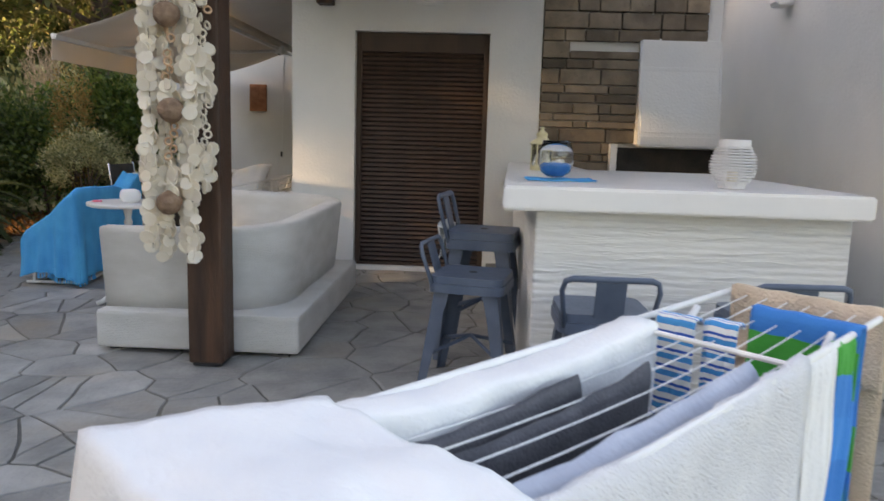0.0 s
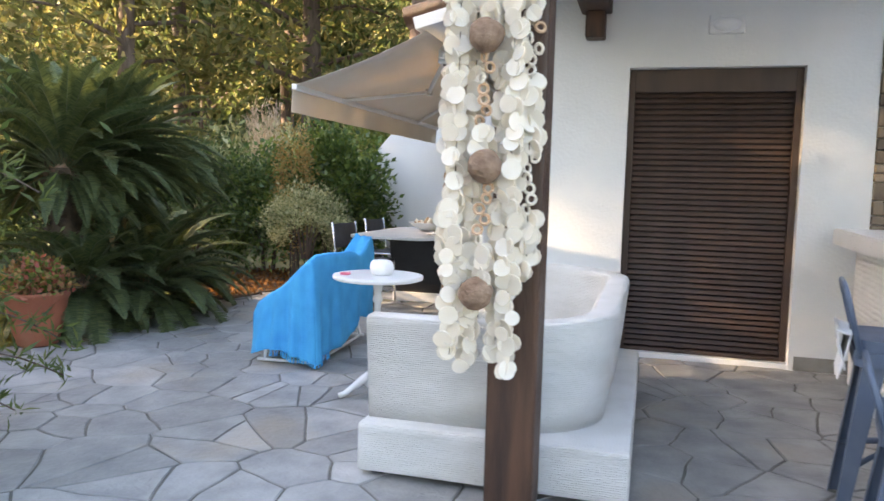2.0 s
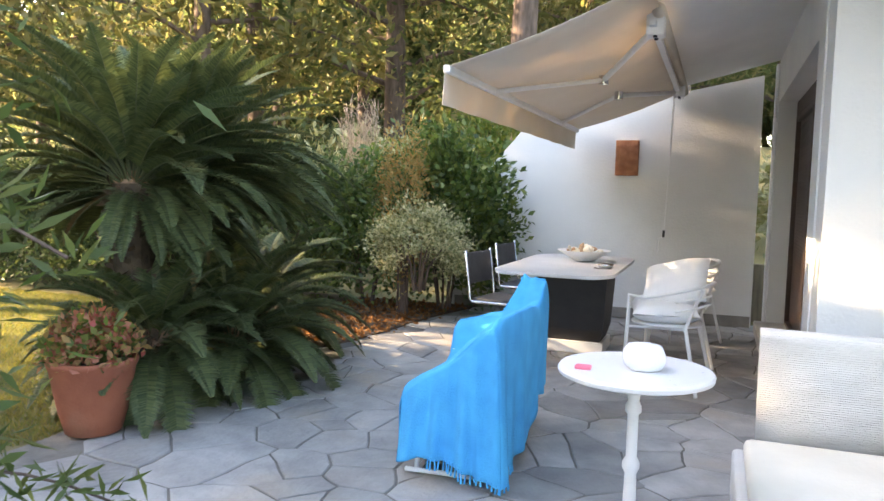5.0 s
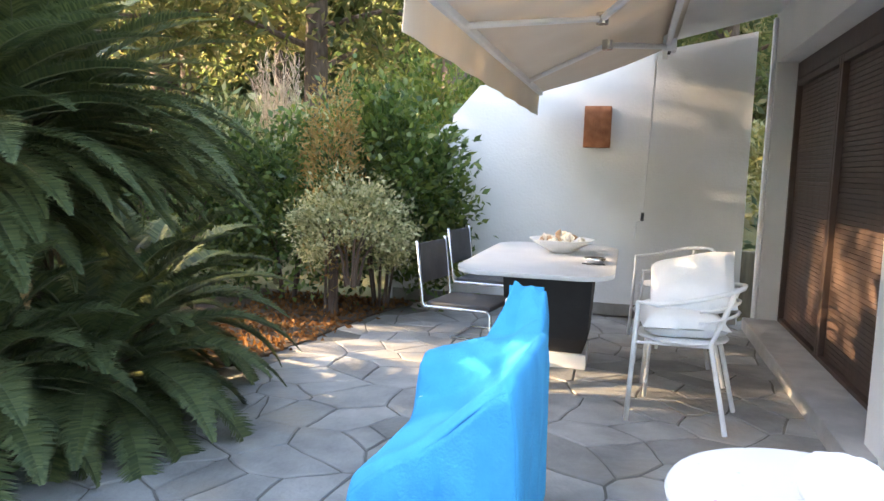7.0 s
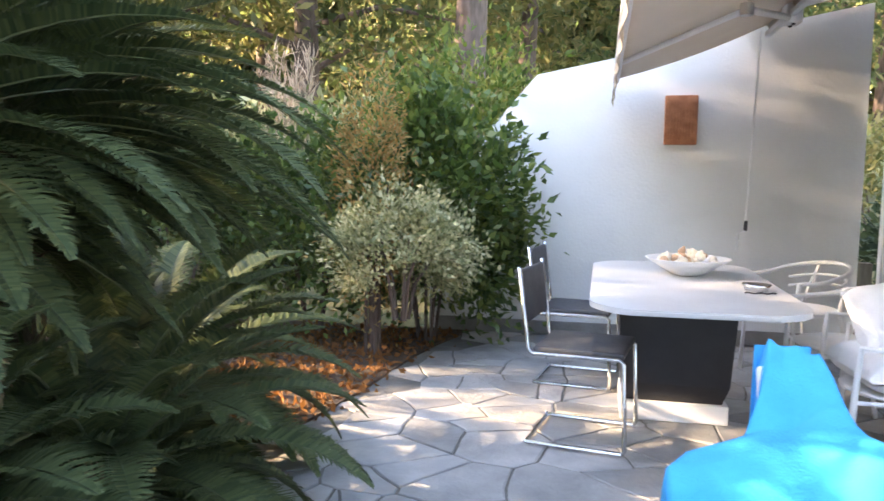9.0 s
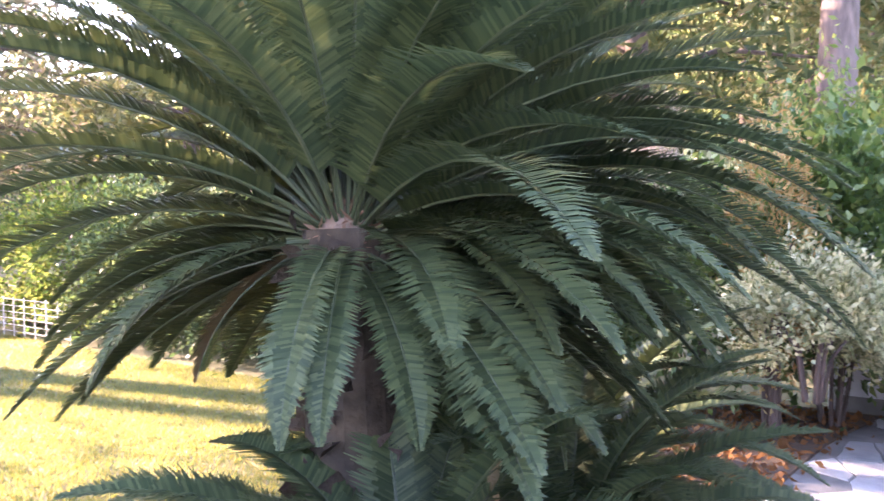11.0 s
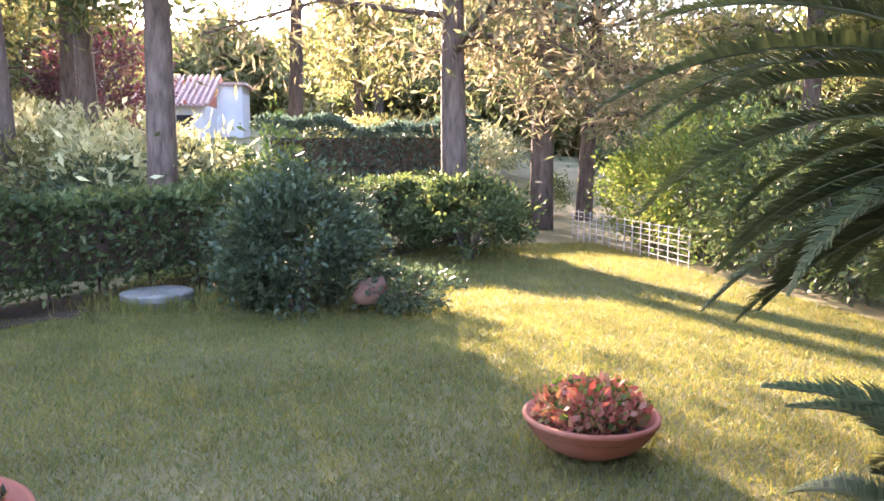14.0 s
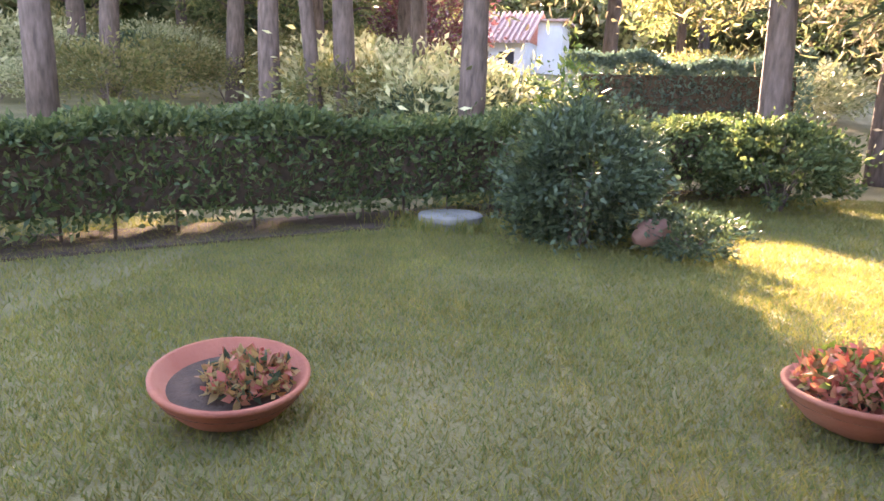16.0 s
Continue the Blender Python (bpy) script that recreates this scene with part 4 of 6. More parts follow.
# ---- woodland ----
def pine(at, h, r, seed, crown_from, n, leafs, material, label, lean=0.0, spread=2.6, name="pine_tree", limbs=14, twigs=0):
    g = np.random.default_rng(seed)
    root = thing(name, at, label, "tree", "woodland trees")
    pts = [(lean * h * t + 0.12 * math.sin(t * 5 + seed), 0.12 * math.cos(t * 4 + seed), h * t - 0.3 * (t == 0)) for t in np.linspace(0, 1, 9)]
    part("trunk", tube(pts, [r * (1.12 - 0.85 * t) for t in np.linspace(0, 1, 9)], 12), BARK, root, smooth=True)
    P = []
    for i in range(limbs):
        t = crown_from + (1 - crown_from) * (i + 0.5) / limbs
        k = min(7, int(t * 8))
        b = Vector(pts[k]).lerp(Vector(pts[k + 1]), t * 8 - k)
        a = i * 2.4 + g.uniform(-0.4, 0.4)
        ln = spread * (1.15 - 0.75 * t) * g.uniform(0.7, 1.15)
        e = b + Vector((math.cos(a) * ln, math.sin(a) * ln, ln * g.uniform(-0.15, 0.3)))
        part("limb", tube([b, b.lerp(e, 0.5) + Vector((0, 0, 0.1 * ln)), e], [r * 0.3, r * 0.18, 0.02], 6), BARK, root)
        for j in range(twigs):
            q = b.lerp(e, 0.3 + 0.65 * j / max(1, twigs)) + Vector((0, 0, 0.07 * ln * math.sin(3.1 * (0.3 + 0.65 * j / max(1, twigs)))))
            d = (e - b).normalized().cross(Vector((0, 0, 1))) * (1 if j % 2 else -1)
            part("twig", tube([q, q + (d + (e - b).normalized() * 0.7) * ln * 0.13 - Vector((0, 0, 0.02)), q + (d + (e - b).normalized() * 0.9) * ln * 0.26 - Vector((0, 0, 0.06 * ln))], [0.016, 0.01, 0.004], 5), BARK, root)
        m_ = n // limbs
        s = g.uniform(0.25, 1.05, (m_, 1))
        P.append(np.array(b) + (np.array(e) - np.array(b)) * s + g.normal(0, 1, (m_, 3)) * (0.16 * spread, 0.16 * spread, 0.11 * spread))
    P = np.concatenate(P)
    link("crown", quads("crown", leaves(P, leafs[0], leafs[1], g, 0.1)), material, root)
    return root


T = terrain
# cedar added to keep sun off the terrace; its crown is out of view
pine((-25, 5.6, T(-25, 5.6)), 12.5, 0.2, 61, 0.55, 4200, (0.3, 0.06), PINE, "added tall cedar whose high unseen crown shades the terrace", spread=4.6, limbs=22)
pine((-16.3, 8.35, 0), 11, 0.21, 21, 0.26, 18000, (0.25, 0.05), PINE_TAN, "tall grey barked conifer with bare tan twigs", spread=4.2, limbs=28, twigs=5)
pine((-18.6, 10.6, T(-18.6, 10.6)), 11, 0.22, 22, 0.22, 12000, (0.25, 0.046), PINE_TAN, "tall grey barked conifer with bare tan twigs", spread=3.4, limbs=24, twigs=4)
pine((-20.5, 12.2, T(-20.5, 12.2)), 10, 0.18, 23, 0.2, 8500, (0.25, 0.046), PINE_TAN, "grey barked conifer with drooping tan twigs", spread=3.2, limbs=24)
pine((-15.6, 3.8, T(-15.6, 3.8)), 12, 0.2, 24, 0.3, 9500, (0.24, 0.06), PINE, "tall pine with bare lower trunk beyond hedge", limbs=14)
pine((-17.2, 1.15, T(-17.2, 1.15)), 12, 0.19, 25, 0.42, 8000, (0.24, 0.06), PINE, "tall pine with bare lower trunk beyond hedge", limbs=14)
pine((-17.3, 0.7, T(-17.3, 0.7)), 11, 0.13, 26, 0.5, 3200, (0.24, 0.06), PINE, "leaning slender pine beyond the hedge", lean=0.16, limbs=10)
pine((-17.6, -0.3, T(-17.6, -0.3)), 12, 0.2, 27, 0.5, 5200, (0.24, 0.06), PINE, "tall pine with bare lower trunk beyond hedge", limbs=14)
protos = [pine((-24, 0.6, T(-24, 0.6)), 12.5, 0.22, 31, 0.46, 10000, (0.3, 0.075), PINE, "tall woodland pine with olive green crown", spread=2.8, limbs=18),
          pine((-26, -3.0, T(-26, -3)), 11, 0.2, 32, 0.28, 7000, (0.3, 0.09), SUNNY, "woodland tree with yellow green sunlit leaves", spread=3.0, limbs=20, name="broadleaf_tree"),
          pine((-30, 14, T(-30, 14)), 13, 0.24, 33, 0.16, 9000, (0.3, 0.09), PINE, "tall woodland pine with olive green crown", spread=3.6, limbs=26)]
# pine added so that its crown blocks sun streaks on the lawn
pine((-21.5, 1.4, T(-21.5, 1.4)), 12, 0.17, 51, 0.3, 15000, (0.26, 0.07), PINE, "added pine with spreading dark limbs beyond hedge, shading lawn", spread=3.2, limbs=26)
gt = random.Random(4)
# the copy at (-26, -0.2) is added to shade the left lawn
spots = [(-30, -8, 0), (-36, 8, 1), (-22, 21, 2), (-15, 22, 0), (-10, 20.5, 2), (-5.5, 22, 1), (-1, 24, 2), (-18, 28, 2), (-8, 30, 2), (4, 30, 2), (-28, 30, 2), (-13, 25, 1), (-24, -10, 0), (-20, -12, 1), (-36, -14, 2), (-44, -4, 2), (-46, 10, 2), (-14, -14, 0), (-28, -18, 2), (-6, -14, 2), (-22, -3.5, 0), (-20.5, -6, 0), (-33, -6.0, 2), (-15.5, -3.8, 0), (-31, -8.5, 2), (-26, -0.2, 0), (-3, 17.5, 0), (-5.8, 17.2, 0), (-19, 16.5, 1), (-12.5, 16.5, 1), (-50, -12, 2), (-50, 28, 2), (-30, 38, 2), (-12, 38, 2), (6, 20, 1), (0, -16, 2)]
for x, y, k in spots:
    s = gt.uniform(0.85, 1.2)
    o = copy_thing(protos[k], pose(x, y, T(x, y) - 0.1, 0, 0, gt.uniform(0, 360)))
    o.scale = (s, s, s)

gs = np.random.default_rng(77)
under = [shrub("wild_shrub", (-17.0, 3.0, T(-17, 3)), (1.3, 1.2, 0.55), 3000, (0.13, 0.05), SHRUB, "tangled wild undergrowth shrub on the slope", gs, k=50, stems=4, group="undergrowth"),
         shrub("wild_shrub", (-21.5, -5.0, T(-21.5, -5)), (1.3, 1.2, 0.7), 3000, (0.13, 0.05), SUNNY, "sunlit yellow green undergrowth shrub on the slope", gs, k=50, stems=4, group="undergrowth"),
         shrub("wild_shrub", (-20, 1.0, T(-20, 1)), (1.5, 1.2, 0.6), 2600, (0.14, 0.05), VARIEGATED, "pale dry undergrowth shrub on the slope", gs, k=50, stems=4, group="undergrowth")]
for i in range(62):
    x, y = gt.uniform(-44, -17.5), gt.uniform(-16, 14)
    if x > -0.95 * (y - 8) - 17.5 + 1.5 and x > -18:
        continue
    if x > -22.5 and 4.4 < y < 10.5:
        continue
    if x < -20 and abs(y - (6 + (x + 4.5) * 0.145)) < 2.4:
        continue
    o = copy_thing(under[gt.randrange(3)], pose(x, y, T(x, y) - 0.05, 0, 0, gt.uniform(0, 360)))
    s = gt.uniform(0.7, 1.5)
    o.scale = (s, s, s)
for i in range(26):
    x, y = gt.uniform(-30, 4), gt.uniform(14, 26)
    o = copy_thing(under[gt.randrange(3)], pose(x, y, T(x, y) - 0.05, 0, 0, gt.uniform(0, 360)))
    s = gt.uniform(0.9, 1.7)
    o.scale = (s, s, s)
hedge_run("cypress_hedge", (-21.9, 4.9), (-20.9, 9.75), 1.2, 1.95, 16000, (0.12, 0.05), HAZED_HEDGE, "tall clipped blue green cypress hedge on the slope", rng).location.z = T(-21.3, 8) - 0.1
shrub("plum_shrub", (-34, -1.5, T(-34, -1.5)), (2.2, 2.2, 2.3), 4000, (0.2, 0.1), PURPLE, "dark plum leaved tree on the slope", gs, k=50, category="tree")
shrub("ball_shrub", (-21.5, 11.6, T(-21.5, 11.6)), (0.5, 0.5, 0.45), 2500, (0.06, 0.03), HEDGE, "small clipped ball shrub on a green bank", gs, k=60)


# a dense belt of far trees round the wooded sides
belt = pine((-58, 20, T(-58, 20)), 15, 0.3, 41, 0.06, 6000, (0.85, 0.42), PINE, "distant dense woodland tree", spread=5.2, limbs=30, name="woodland_tree")
low_belt = pine((-56, 12, T(-56, 12)), 8, 0.25, 42, 0.06, 4500, (0.7, 0.36), SUNNY, "distant low sunlit woodland tree", spread=4.2, limbs=24, name="woodland_tree")
for i in range(62):
    yaw = -28 + i * 2.9
    rad = 46 + 9 * (i % 3) + gt.uniform(-3, 3)
    low = 46 < yaw < 116
    if 90 < yaw < 106:
        rad = 66 + 4 * (i % 2)
    x, y = -5 - rad * math.sin(radians(yaw)), 6.5 + rad * math.cos(radians(yaw))
    s = gt.uniform(0.85, 1.2)
    o = copy_thing(low_belt if low else belt, pose(x, y, T(x, y) - 0.5, 0, 0, gt.uniform(0, 360)))
    o.scale = (s, s, s)


# ---- neighbour's house ----
def far_house():
    root = thing("house", (-50, -1.2, 2.6), "distant white cottage with pink tiled roof among pines", "house", rz=-4)
    part("wall", box(-4, 2.6, -1.8, 1.8, -0.9, 2.0), PLASTER, root)
    bm = bmesh.new()
    vs = [bm.verts.new(c) for c in ((3.1, -2.1, 1.85), (3.1, 2.1, 1.85), (-1.2, 2.1, 3.9), (-1.2, -2.1, 3.9), (-5, -2.1, 2.2), (-5, 2.1, 2.2))]
    for f in ((0, 1, 2, 3), (3, 2, 5, 4)):
        bm.faces.new([vs[i] for i in f])
    bmesh.ops.solidify(bm, geom=bm.faces[:], thickness=0.12)
    part("roof", bm, ROOF, root, "pink clay tile roof")
    for i in range(13):
        y = -2.0 + i * 0.333
        part("roof_tile", tube([(3.1, y, 1.93), (-1.2, y, 3.98)], 0.09, 6), ROOF, root)
    part("window", box(2.6, 2.66, 0.3, 1.2, 0.4, 1.4, 0.01), BLACK, root)
    part("door", box(2.6, 2.66, -1.2, -0.3, -0.6, 1.4, 0.01), SHUTTER, root)
    part("annex", box(-4, -1, 1.8, 3.3, -0.9, 3.4), PLASTER, root, "white annex wall")
    part("annex_roof", box(-4.3, -0.7, 1.75, 3.6, 3.4, 3.55), ROOF, root)
    part("lean_to", box(-2, 2.6, -5.2, -2.1, 1.1, 1.25, turn=pose(0, 0, 0, 8, 0, 0)), ROOF, root)
    part("lean_to_wall", box(-2, 2.0, -5.0, -1.8, -0.9, 0.6), SHUTTER, root)


far_house()


# ---- daybed ----
def daybed():
    root = thing("daybed", (0, 0, 0), "white woven rattan daybed with rounded back and cream seat", "daybed")
    part("base", box(-2.28, -1.15, 5.365, 7.30, 0.02, 0.232, 0.02), WICKER, root, "white woven plinth")
    for x, y in ((-2.2, 5.45), (-1.25, 5.45), (-2.2, 7.2), (-1.25, 7.2)):
        part("foot", box(x - 0.03, x + 0.03, y - 0.03, y + 0.03, 0, 0.022), BLACK, root)
    path = [(-2.26, 5.46), (-1.95, 5.46), (-1.66, 5.46)] + [(-1.66 + 0.38 * math.sin(a), 5.84 - 0.38 * math.cos(a)) for a in np.linspace(0.15, math.pi / 2, 9)] + [(-1.28, 6.2), (-1.27, 6.6)] + [(-1.65 + 0.38 * math.cos(a), 6.96 + 0.38 * math.sin(a)) for a in np.linspace(0, math.pi / 2, 9)] + [(-1.95, 7.34), (-2.19, 7.34)]
    def shell(inner):
        bm = bmesh.new()
        rows = []
        n = len(path)
        for i, (x, y) in enumerate(path):
            a, b = path[max(0, i - 1)], path[min(n - 1, i + 1)]
            d = Vector((b[0] - a[0], b[1] - a[1])).normalized()
            o = Vector((d.y, -d.x))
            t = i / (n - 1)
            top = 0.685 + 0.07 * t
            prof = [(0.0, 0.232), (0.015, 0.35), (0.03, 0.5), (0.05, top - 0.03), (0.045, top - 0.005), (0.02, top), (-0.05, top), (-0.075, top - 0.01), (-0.085, top - 0.04), (-0.09, 0.45), (-0.10, 0.232)]
            rows.append([bm.verts.new((x + o.x * q, y + o.y * q, z)) for q, z in prof])
        for i in range(n - 1):
            for k in range(len(prof)):
                k2 = (k + 1) % len(prof)
                bm.faces.new((rows[i][k], rows[i + 1][k], rows[i + 1][k2], rows[i][k2]))
        bm.faces.new(rows[0])
        bm.faces.new(rows[-1][::-1])
        return bm
    part("backrest", shell(False), WICKER, root, "curved white woven back and arms", smooth=True)
    part("seat_cushion", box(-2.24, -1.42, 5.58, 7.22, 0.232, 0.31, 0.03), CREAM, root, "cream seat cushion", smooth=True)


daybed()


# ---- bistro table ----
def bistro_table(at):
    root = thing("bistro_table", at, "round white marble bistro table on cast iron pedestal", "table")
    part("tabletop", lathe([(0.245, 0.685), (0.262, 0.692), (0.265, 0.705), (0.26, 0.714), (0.25, 0.716)], 48), MARBLE, root, smooth=False)
    part("pedestal", lathe([(0.07, 0.06), (0.05, 0.12), (0.035, 0.15), (0.024, 0.2), (0.02, 0.34), (0.03, 0.36), (0.03, 0.38), (0.019, 0.4), (0.019, 0.55), (0.028, 0.56), (0.028, 0.58), (0.019, 0.6), (0.03, 0.66), (0.09, 0.684)], 16), ALU, root, "white painted cast iron pedestal", smooth=True)
    for k in range(3):
        a = radians(100 + 120 * k)
        c, s = math.cos(a), math.sin(a)
        pts = [(c * r, s * r, z) for r, z in ((0.03, 0.13), (0.08, 0.10), (0.14, 0.06), (0.19, 0.025), (0.225, 0.016))]
        part("leg", tube(pts, [0.028, 0.026, 0.02, 0.017, 0.016], 8), ALU, root, smooth=True)


bistro_table((-2.63, 6.52, 0))


def cloth_lump():
    bm = bmesh.new()
    bmesh.ops.create_uvsphere(bm, u_segments=24, v_segments=14, radius=1.0)
    for v in bm.verts:
        f = 1 + 0.08 * noise.noise(v.co * 3)
        v.co = Vector((v.co.x * 0.072 * f, v.co.y * 0.062 * f, 0.045 + max(-0.045, min(0.042, v.co.z * 0.062)) + 0.006 * noise.noise(v.co * 5)))
    o = part("folded_cloth", bm, WHITE_CLOTH, smooth=True)
    o.location = (-2.60, 6.5, 0.716)
    tagged(o, "small bundled white cloth on the bistro table", "cloth")
    b = part("lighter_case", box(-2.82, -2.765, 6.40, 6.435, 0.716, 0.73, 0.005), PINK)
    tagged(b, "small pink plastic case on the bistro table", "case")


cloth_lump()


# ---- chair covered by the blue towel ----
def towel_chair():
    at, rz = (-3.47, 7.03, 0), 4.0
    root = thing("deck_chair", at, "reclining deck chair with a white tube frame under a towel", "chair", rz=rz)
    for sx, arm in ((-0.17, 0.47), (0.19, 0.63)):
        part("side_frame", tube([(sx, 0.02, 0.012), (sx, 0.95, 0.012), (sx, 0.98, 0.03), (sx, 0.7, 0.36), (sx, 0.06, 0.30), (sx, 0.0, 0.03), (sx, 0.02, 0.012)], 0.011, 8), ALU, root)
        part("armrest", tube([(sx, 0.98, 0.03), (sx, 0.72, arm - 0.03), (sx, 0.66, arm), (sx, 0.12 if sx > 0 else 0.62, arm - 0.02)], 0.013, 8), ALU, root)
    for y, z in ((0.0, 0.014), (0.98, 0.02)):
        part("cross_bar", tube([(-0.225, y, z), (0.225, y, z)], 0.012, 8), ALU, root)
    part("seat", box(-0.19, 0.19, 0.06, 0.74, 0.26, 0.28, 0.008), WHITE_CLOTH, root)
    part("backrest", box(-0.07, 0.07, -0.012, 0.012, -0.24, 0.23, 0.01, turn=pose(0.15, 0.98, 0.55, -20, 0, 0)), WHITE_CLOTH, root)

    # along the chair: place, left edge (x, height), right edge (x, height)
    rows = ((0.0, -0.245, 0.36, 0.205, 0.73), (0.05, -0.25, 0.395, 0.215, 0.765), (0.22, -0.225, 0.40, 0.24, 0.765), (0.50, -0.18, 0.42, 0.262, 0.75), (0.62, -0.185, 0.45, 0.265, 0.735), (0.69, -0.19, 0.57, 0.26, 0.70),
            (0.76, -0.185, 0.60, 0.255, 0.69), (0.83, -0.14, 0.60, 0.25, 0.695), (0.91, 0.02, 0.615, 0.248, 0.72), (0.98, 0.075, 0.72, 0.247, 0.76), (1.08, 0.115, 0.835, 0.245, 0.80), (1.12, 0.12, 0.81, 0.245, 0.78))
    ys = [r[0] for r in rows]

    def cloth(u, v):
        y = 1.12 * u
        xl, zl, xr, zr = (float(np.interp(y, ys, [r[k] for r in rows])) for k in (1, 2, 3, 4))
        s = (v - 0.5) * 2
        a = abs(s)
        wr = noise.noise((y * 7, s * 3, 1.0))
        ahead = 0.11 * max(0.0, 1 - y / 0.5)
        if a <= 0.42:
            k = (s / 0.42 + 1) / 2
            sag = (0.075 * math.sin(math.pi * min(1.0, max(0.0, (y - 0.02) / 0.8))) + 0.008) * math.sin(math.pi * k)
            crease = 0.010 * math.sin(9 * k + 14 * y) * math.sin(math.pi * k)
            return (xl + (xr - xl) * k, y - ahead * k, zl + (zr - zl) * k - sag + crease + 0.006 * wr)
        k = (a - 0.42) / 0.58
        if s > 0:
            low = 0.035 + 0.16 * min(1.0, y / 0.75) ** 1.4 + 0.02 * math.sin(y * 11)
            pleat = (0.022 * math.sin(y * 46) * math.exp(-y / 0.22) + 0.010 * math.sin(y * 21 + 1.0)) * k
            return (xr + 0.014 * min(1.0, 6 * k) + 0.03 * k * math.exp(-y / 0.2) + pleat + 0.004 * wr, y - ahead - 0.03 * k * math.exp(-y / 0.1), zr - 0.004 - (zr - low) * k)
        low = 0.12 + 0.25 * max(0.0, (y - 0.7) / 0.42)
        return (xl - 0.012 * min(1.0, 6 * k) - 0.014 * math.sin(y * 24) * k, y, zl - 0.004 - (zl - low) * k)
    towel = tagged(part("beach_towel", sheet(100, 60, cloth, 0.004), BLUE_TOWEL, smooth=True), "bright blue fringed cotton towel draped over a deck chair", "towel")
    towel.matrix_basis = pose(*at, 0, 0, rz)

    def front(u, v):
        x, top = -0.245 + 0.45 * u, 0.36 + 0.37 * u + 0.012 * math.sin(u * 8)
        low = 0.055 + 0.05 * math.sin(math.pi * min(1.0, u / 0.8)) * (u < 0.8)
        fan = 0.014 * math.sin(u * 22 + 3.0 * v) * (0.25 + v) + 0.016 * math.sin(u * 44) * u * v
        p = Vector((x + 0.045 * v * u - 0.01 * v, -0.006 - 0.11 * u - 0.035 * v + fan, top - (top - low) * v))
        return tuple(p.lerp(Vector(cloth(0.0, 0.712 + 0.288 * v)), max(0.0, (u - 0.84) / 0.16) ** 1.5))
    part("front_fold", sheet(60, 24, front, 0.004), BLUE_TOWEL, towel, smooth=True)

    def behind(u, v):
        return (0.09 + 0.145 * u + 0.012 * math.sin(u * 7) * v, 1.122 + 0.02 * v, 0.81 - 0.42 * v)
    part("back_fold", sheet(14, 10, behind, 0.004), BLUE_TOWEL, towel, smooth=True)
    g = np.random.default_rng(2)
    for i in range(34):
        if i < 20:
            p = Vector(front(0.34 + 0.034 * i, 1.0))
        else:
            p = Vector(cloth(0.012 * (i - 20), 1.0))
        part("tassel", tube([p + Vector((0, -0.004, 0.014)), p + Vector((g.uniform(-0.008, 0.008), -0.008, -0.02 - 0.02 * (p.z > 0.06)))], [0.003, 0.005], 5), BLUE_TOWEL, towel)


towel_chair()


# ---- dining table and what stands on it ----
def rounded(x0, x1, y0, y1, r, n=6):
    out = []
    for cx, cy, a in ((x1 - r, y0 + r, -90), (x1 - r, y1 - r, 0), (x0 + r, y1 - r, 90), (x0 + r, y0 + r, 180)):
        out += [(cx + r * math.cos(radians(a + 90 * i / n)), cy + r * math.sin(radians(a + 90 * i / n))) for i in range(n + 1)]
    return out


def dining_table():
    root = thing("dining_table", (-3.48, 9.84, 0), "white marble dining table on a black tapered pedestal", "table")
    top = bmesh.new()
    rim = [(x, y - 0.06 * max(0.0, 1 - (x / 0.435) ** 2) * (1 if y < 0 else -1)) for x, y in rounded(-0.435, 0.435, -0.84, 0.84, 0.19, 10)]
    prism(rim, 0.726, 0.75, top)
    bmesh.ops.bevel(top, geom=[e for e in top.edges if abs(e.verts[0].co.z - e.verts[1].co.z) < 0.001], offset=0.006, segments=2, affect='EDGES')
    part("tabletop", top, MARBLE_GREY, root)
    bm = bmesh.new()
    a = [bm.verts.new((x, y, z)) for z, w, d in ((0.10, 0.24, 0.50), (0.2, 0.27, 0.54), (0.6, 0.29, 0.58), (0.725, 0.29, 0.58)) for x, y in ((-w, 0.62 - d), (w, 0.62 - d), (w, d), (-w, d))]
    for k in range(3):
        for i in range(4):
            bm.faces.new((a[4 * k + i], a[4 * k + (i + 1) % 4], a[4 * k + 4 + (i + 1) % 4], a[4 * k + 4 + i]))
    bm.faces.new(a[:4][::-1])
    bm.faces.new(a[-4:])
    part("pedestal", bm, BLACK, root, "black lacquered tapered pedestal")
    part("plinth", box(-0.27, 0.27, 0.09, 0.54, 0, 0.1, 0.006), MARBLE, root, "white marble plinth")


dining_table()


def shell_bowl():
    root = thing("serving_bowl", (-3.42, 10.12, 0.752), "wide white bowl heaped with pale seashells", "bowl")
    part("bowl", lathe([(0.07, 0.0), (0.09, 0.01), (0.15, 0.045), (0.215, 0.085), (0.22, 0.09), (0.21, 0.09), (0.14, 0.052), (0.05, 0.03)], 40), MARBLE, root, smooth=True)
    g = random.Random(8)
    for i in range(34):
        a, r = g.uniform(0, 6.28), 0.15 * math.sqrt(g.random())
        bm = lathe([(0.004, 0), (0.022, 0.012), (0.016, 0.035), (0.003, 0.055)], 8)
        o = part("shell", bm, SHELL if i % 4 else SHELL_TAN, root, smooth=True)
        o.matrix_basis = pose(r * math.cos(a), r * math.sin(a), 0.06 + 0.05 * (1 - r / 0.16) + g.uniform(0, 0.02), g.uniform(0, 360), g.uniform(0, 360), 0)


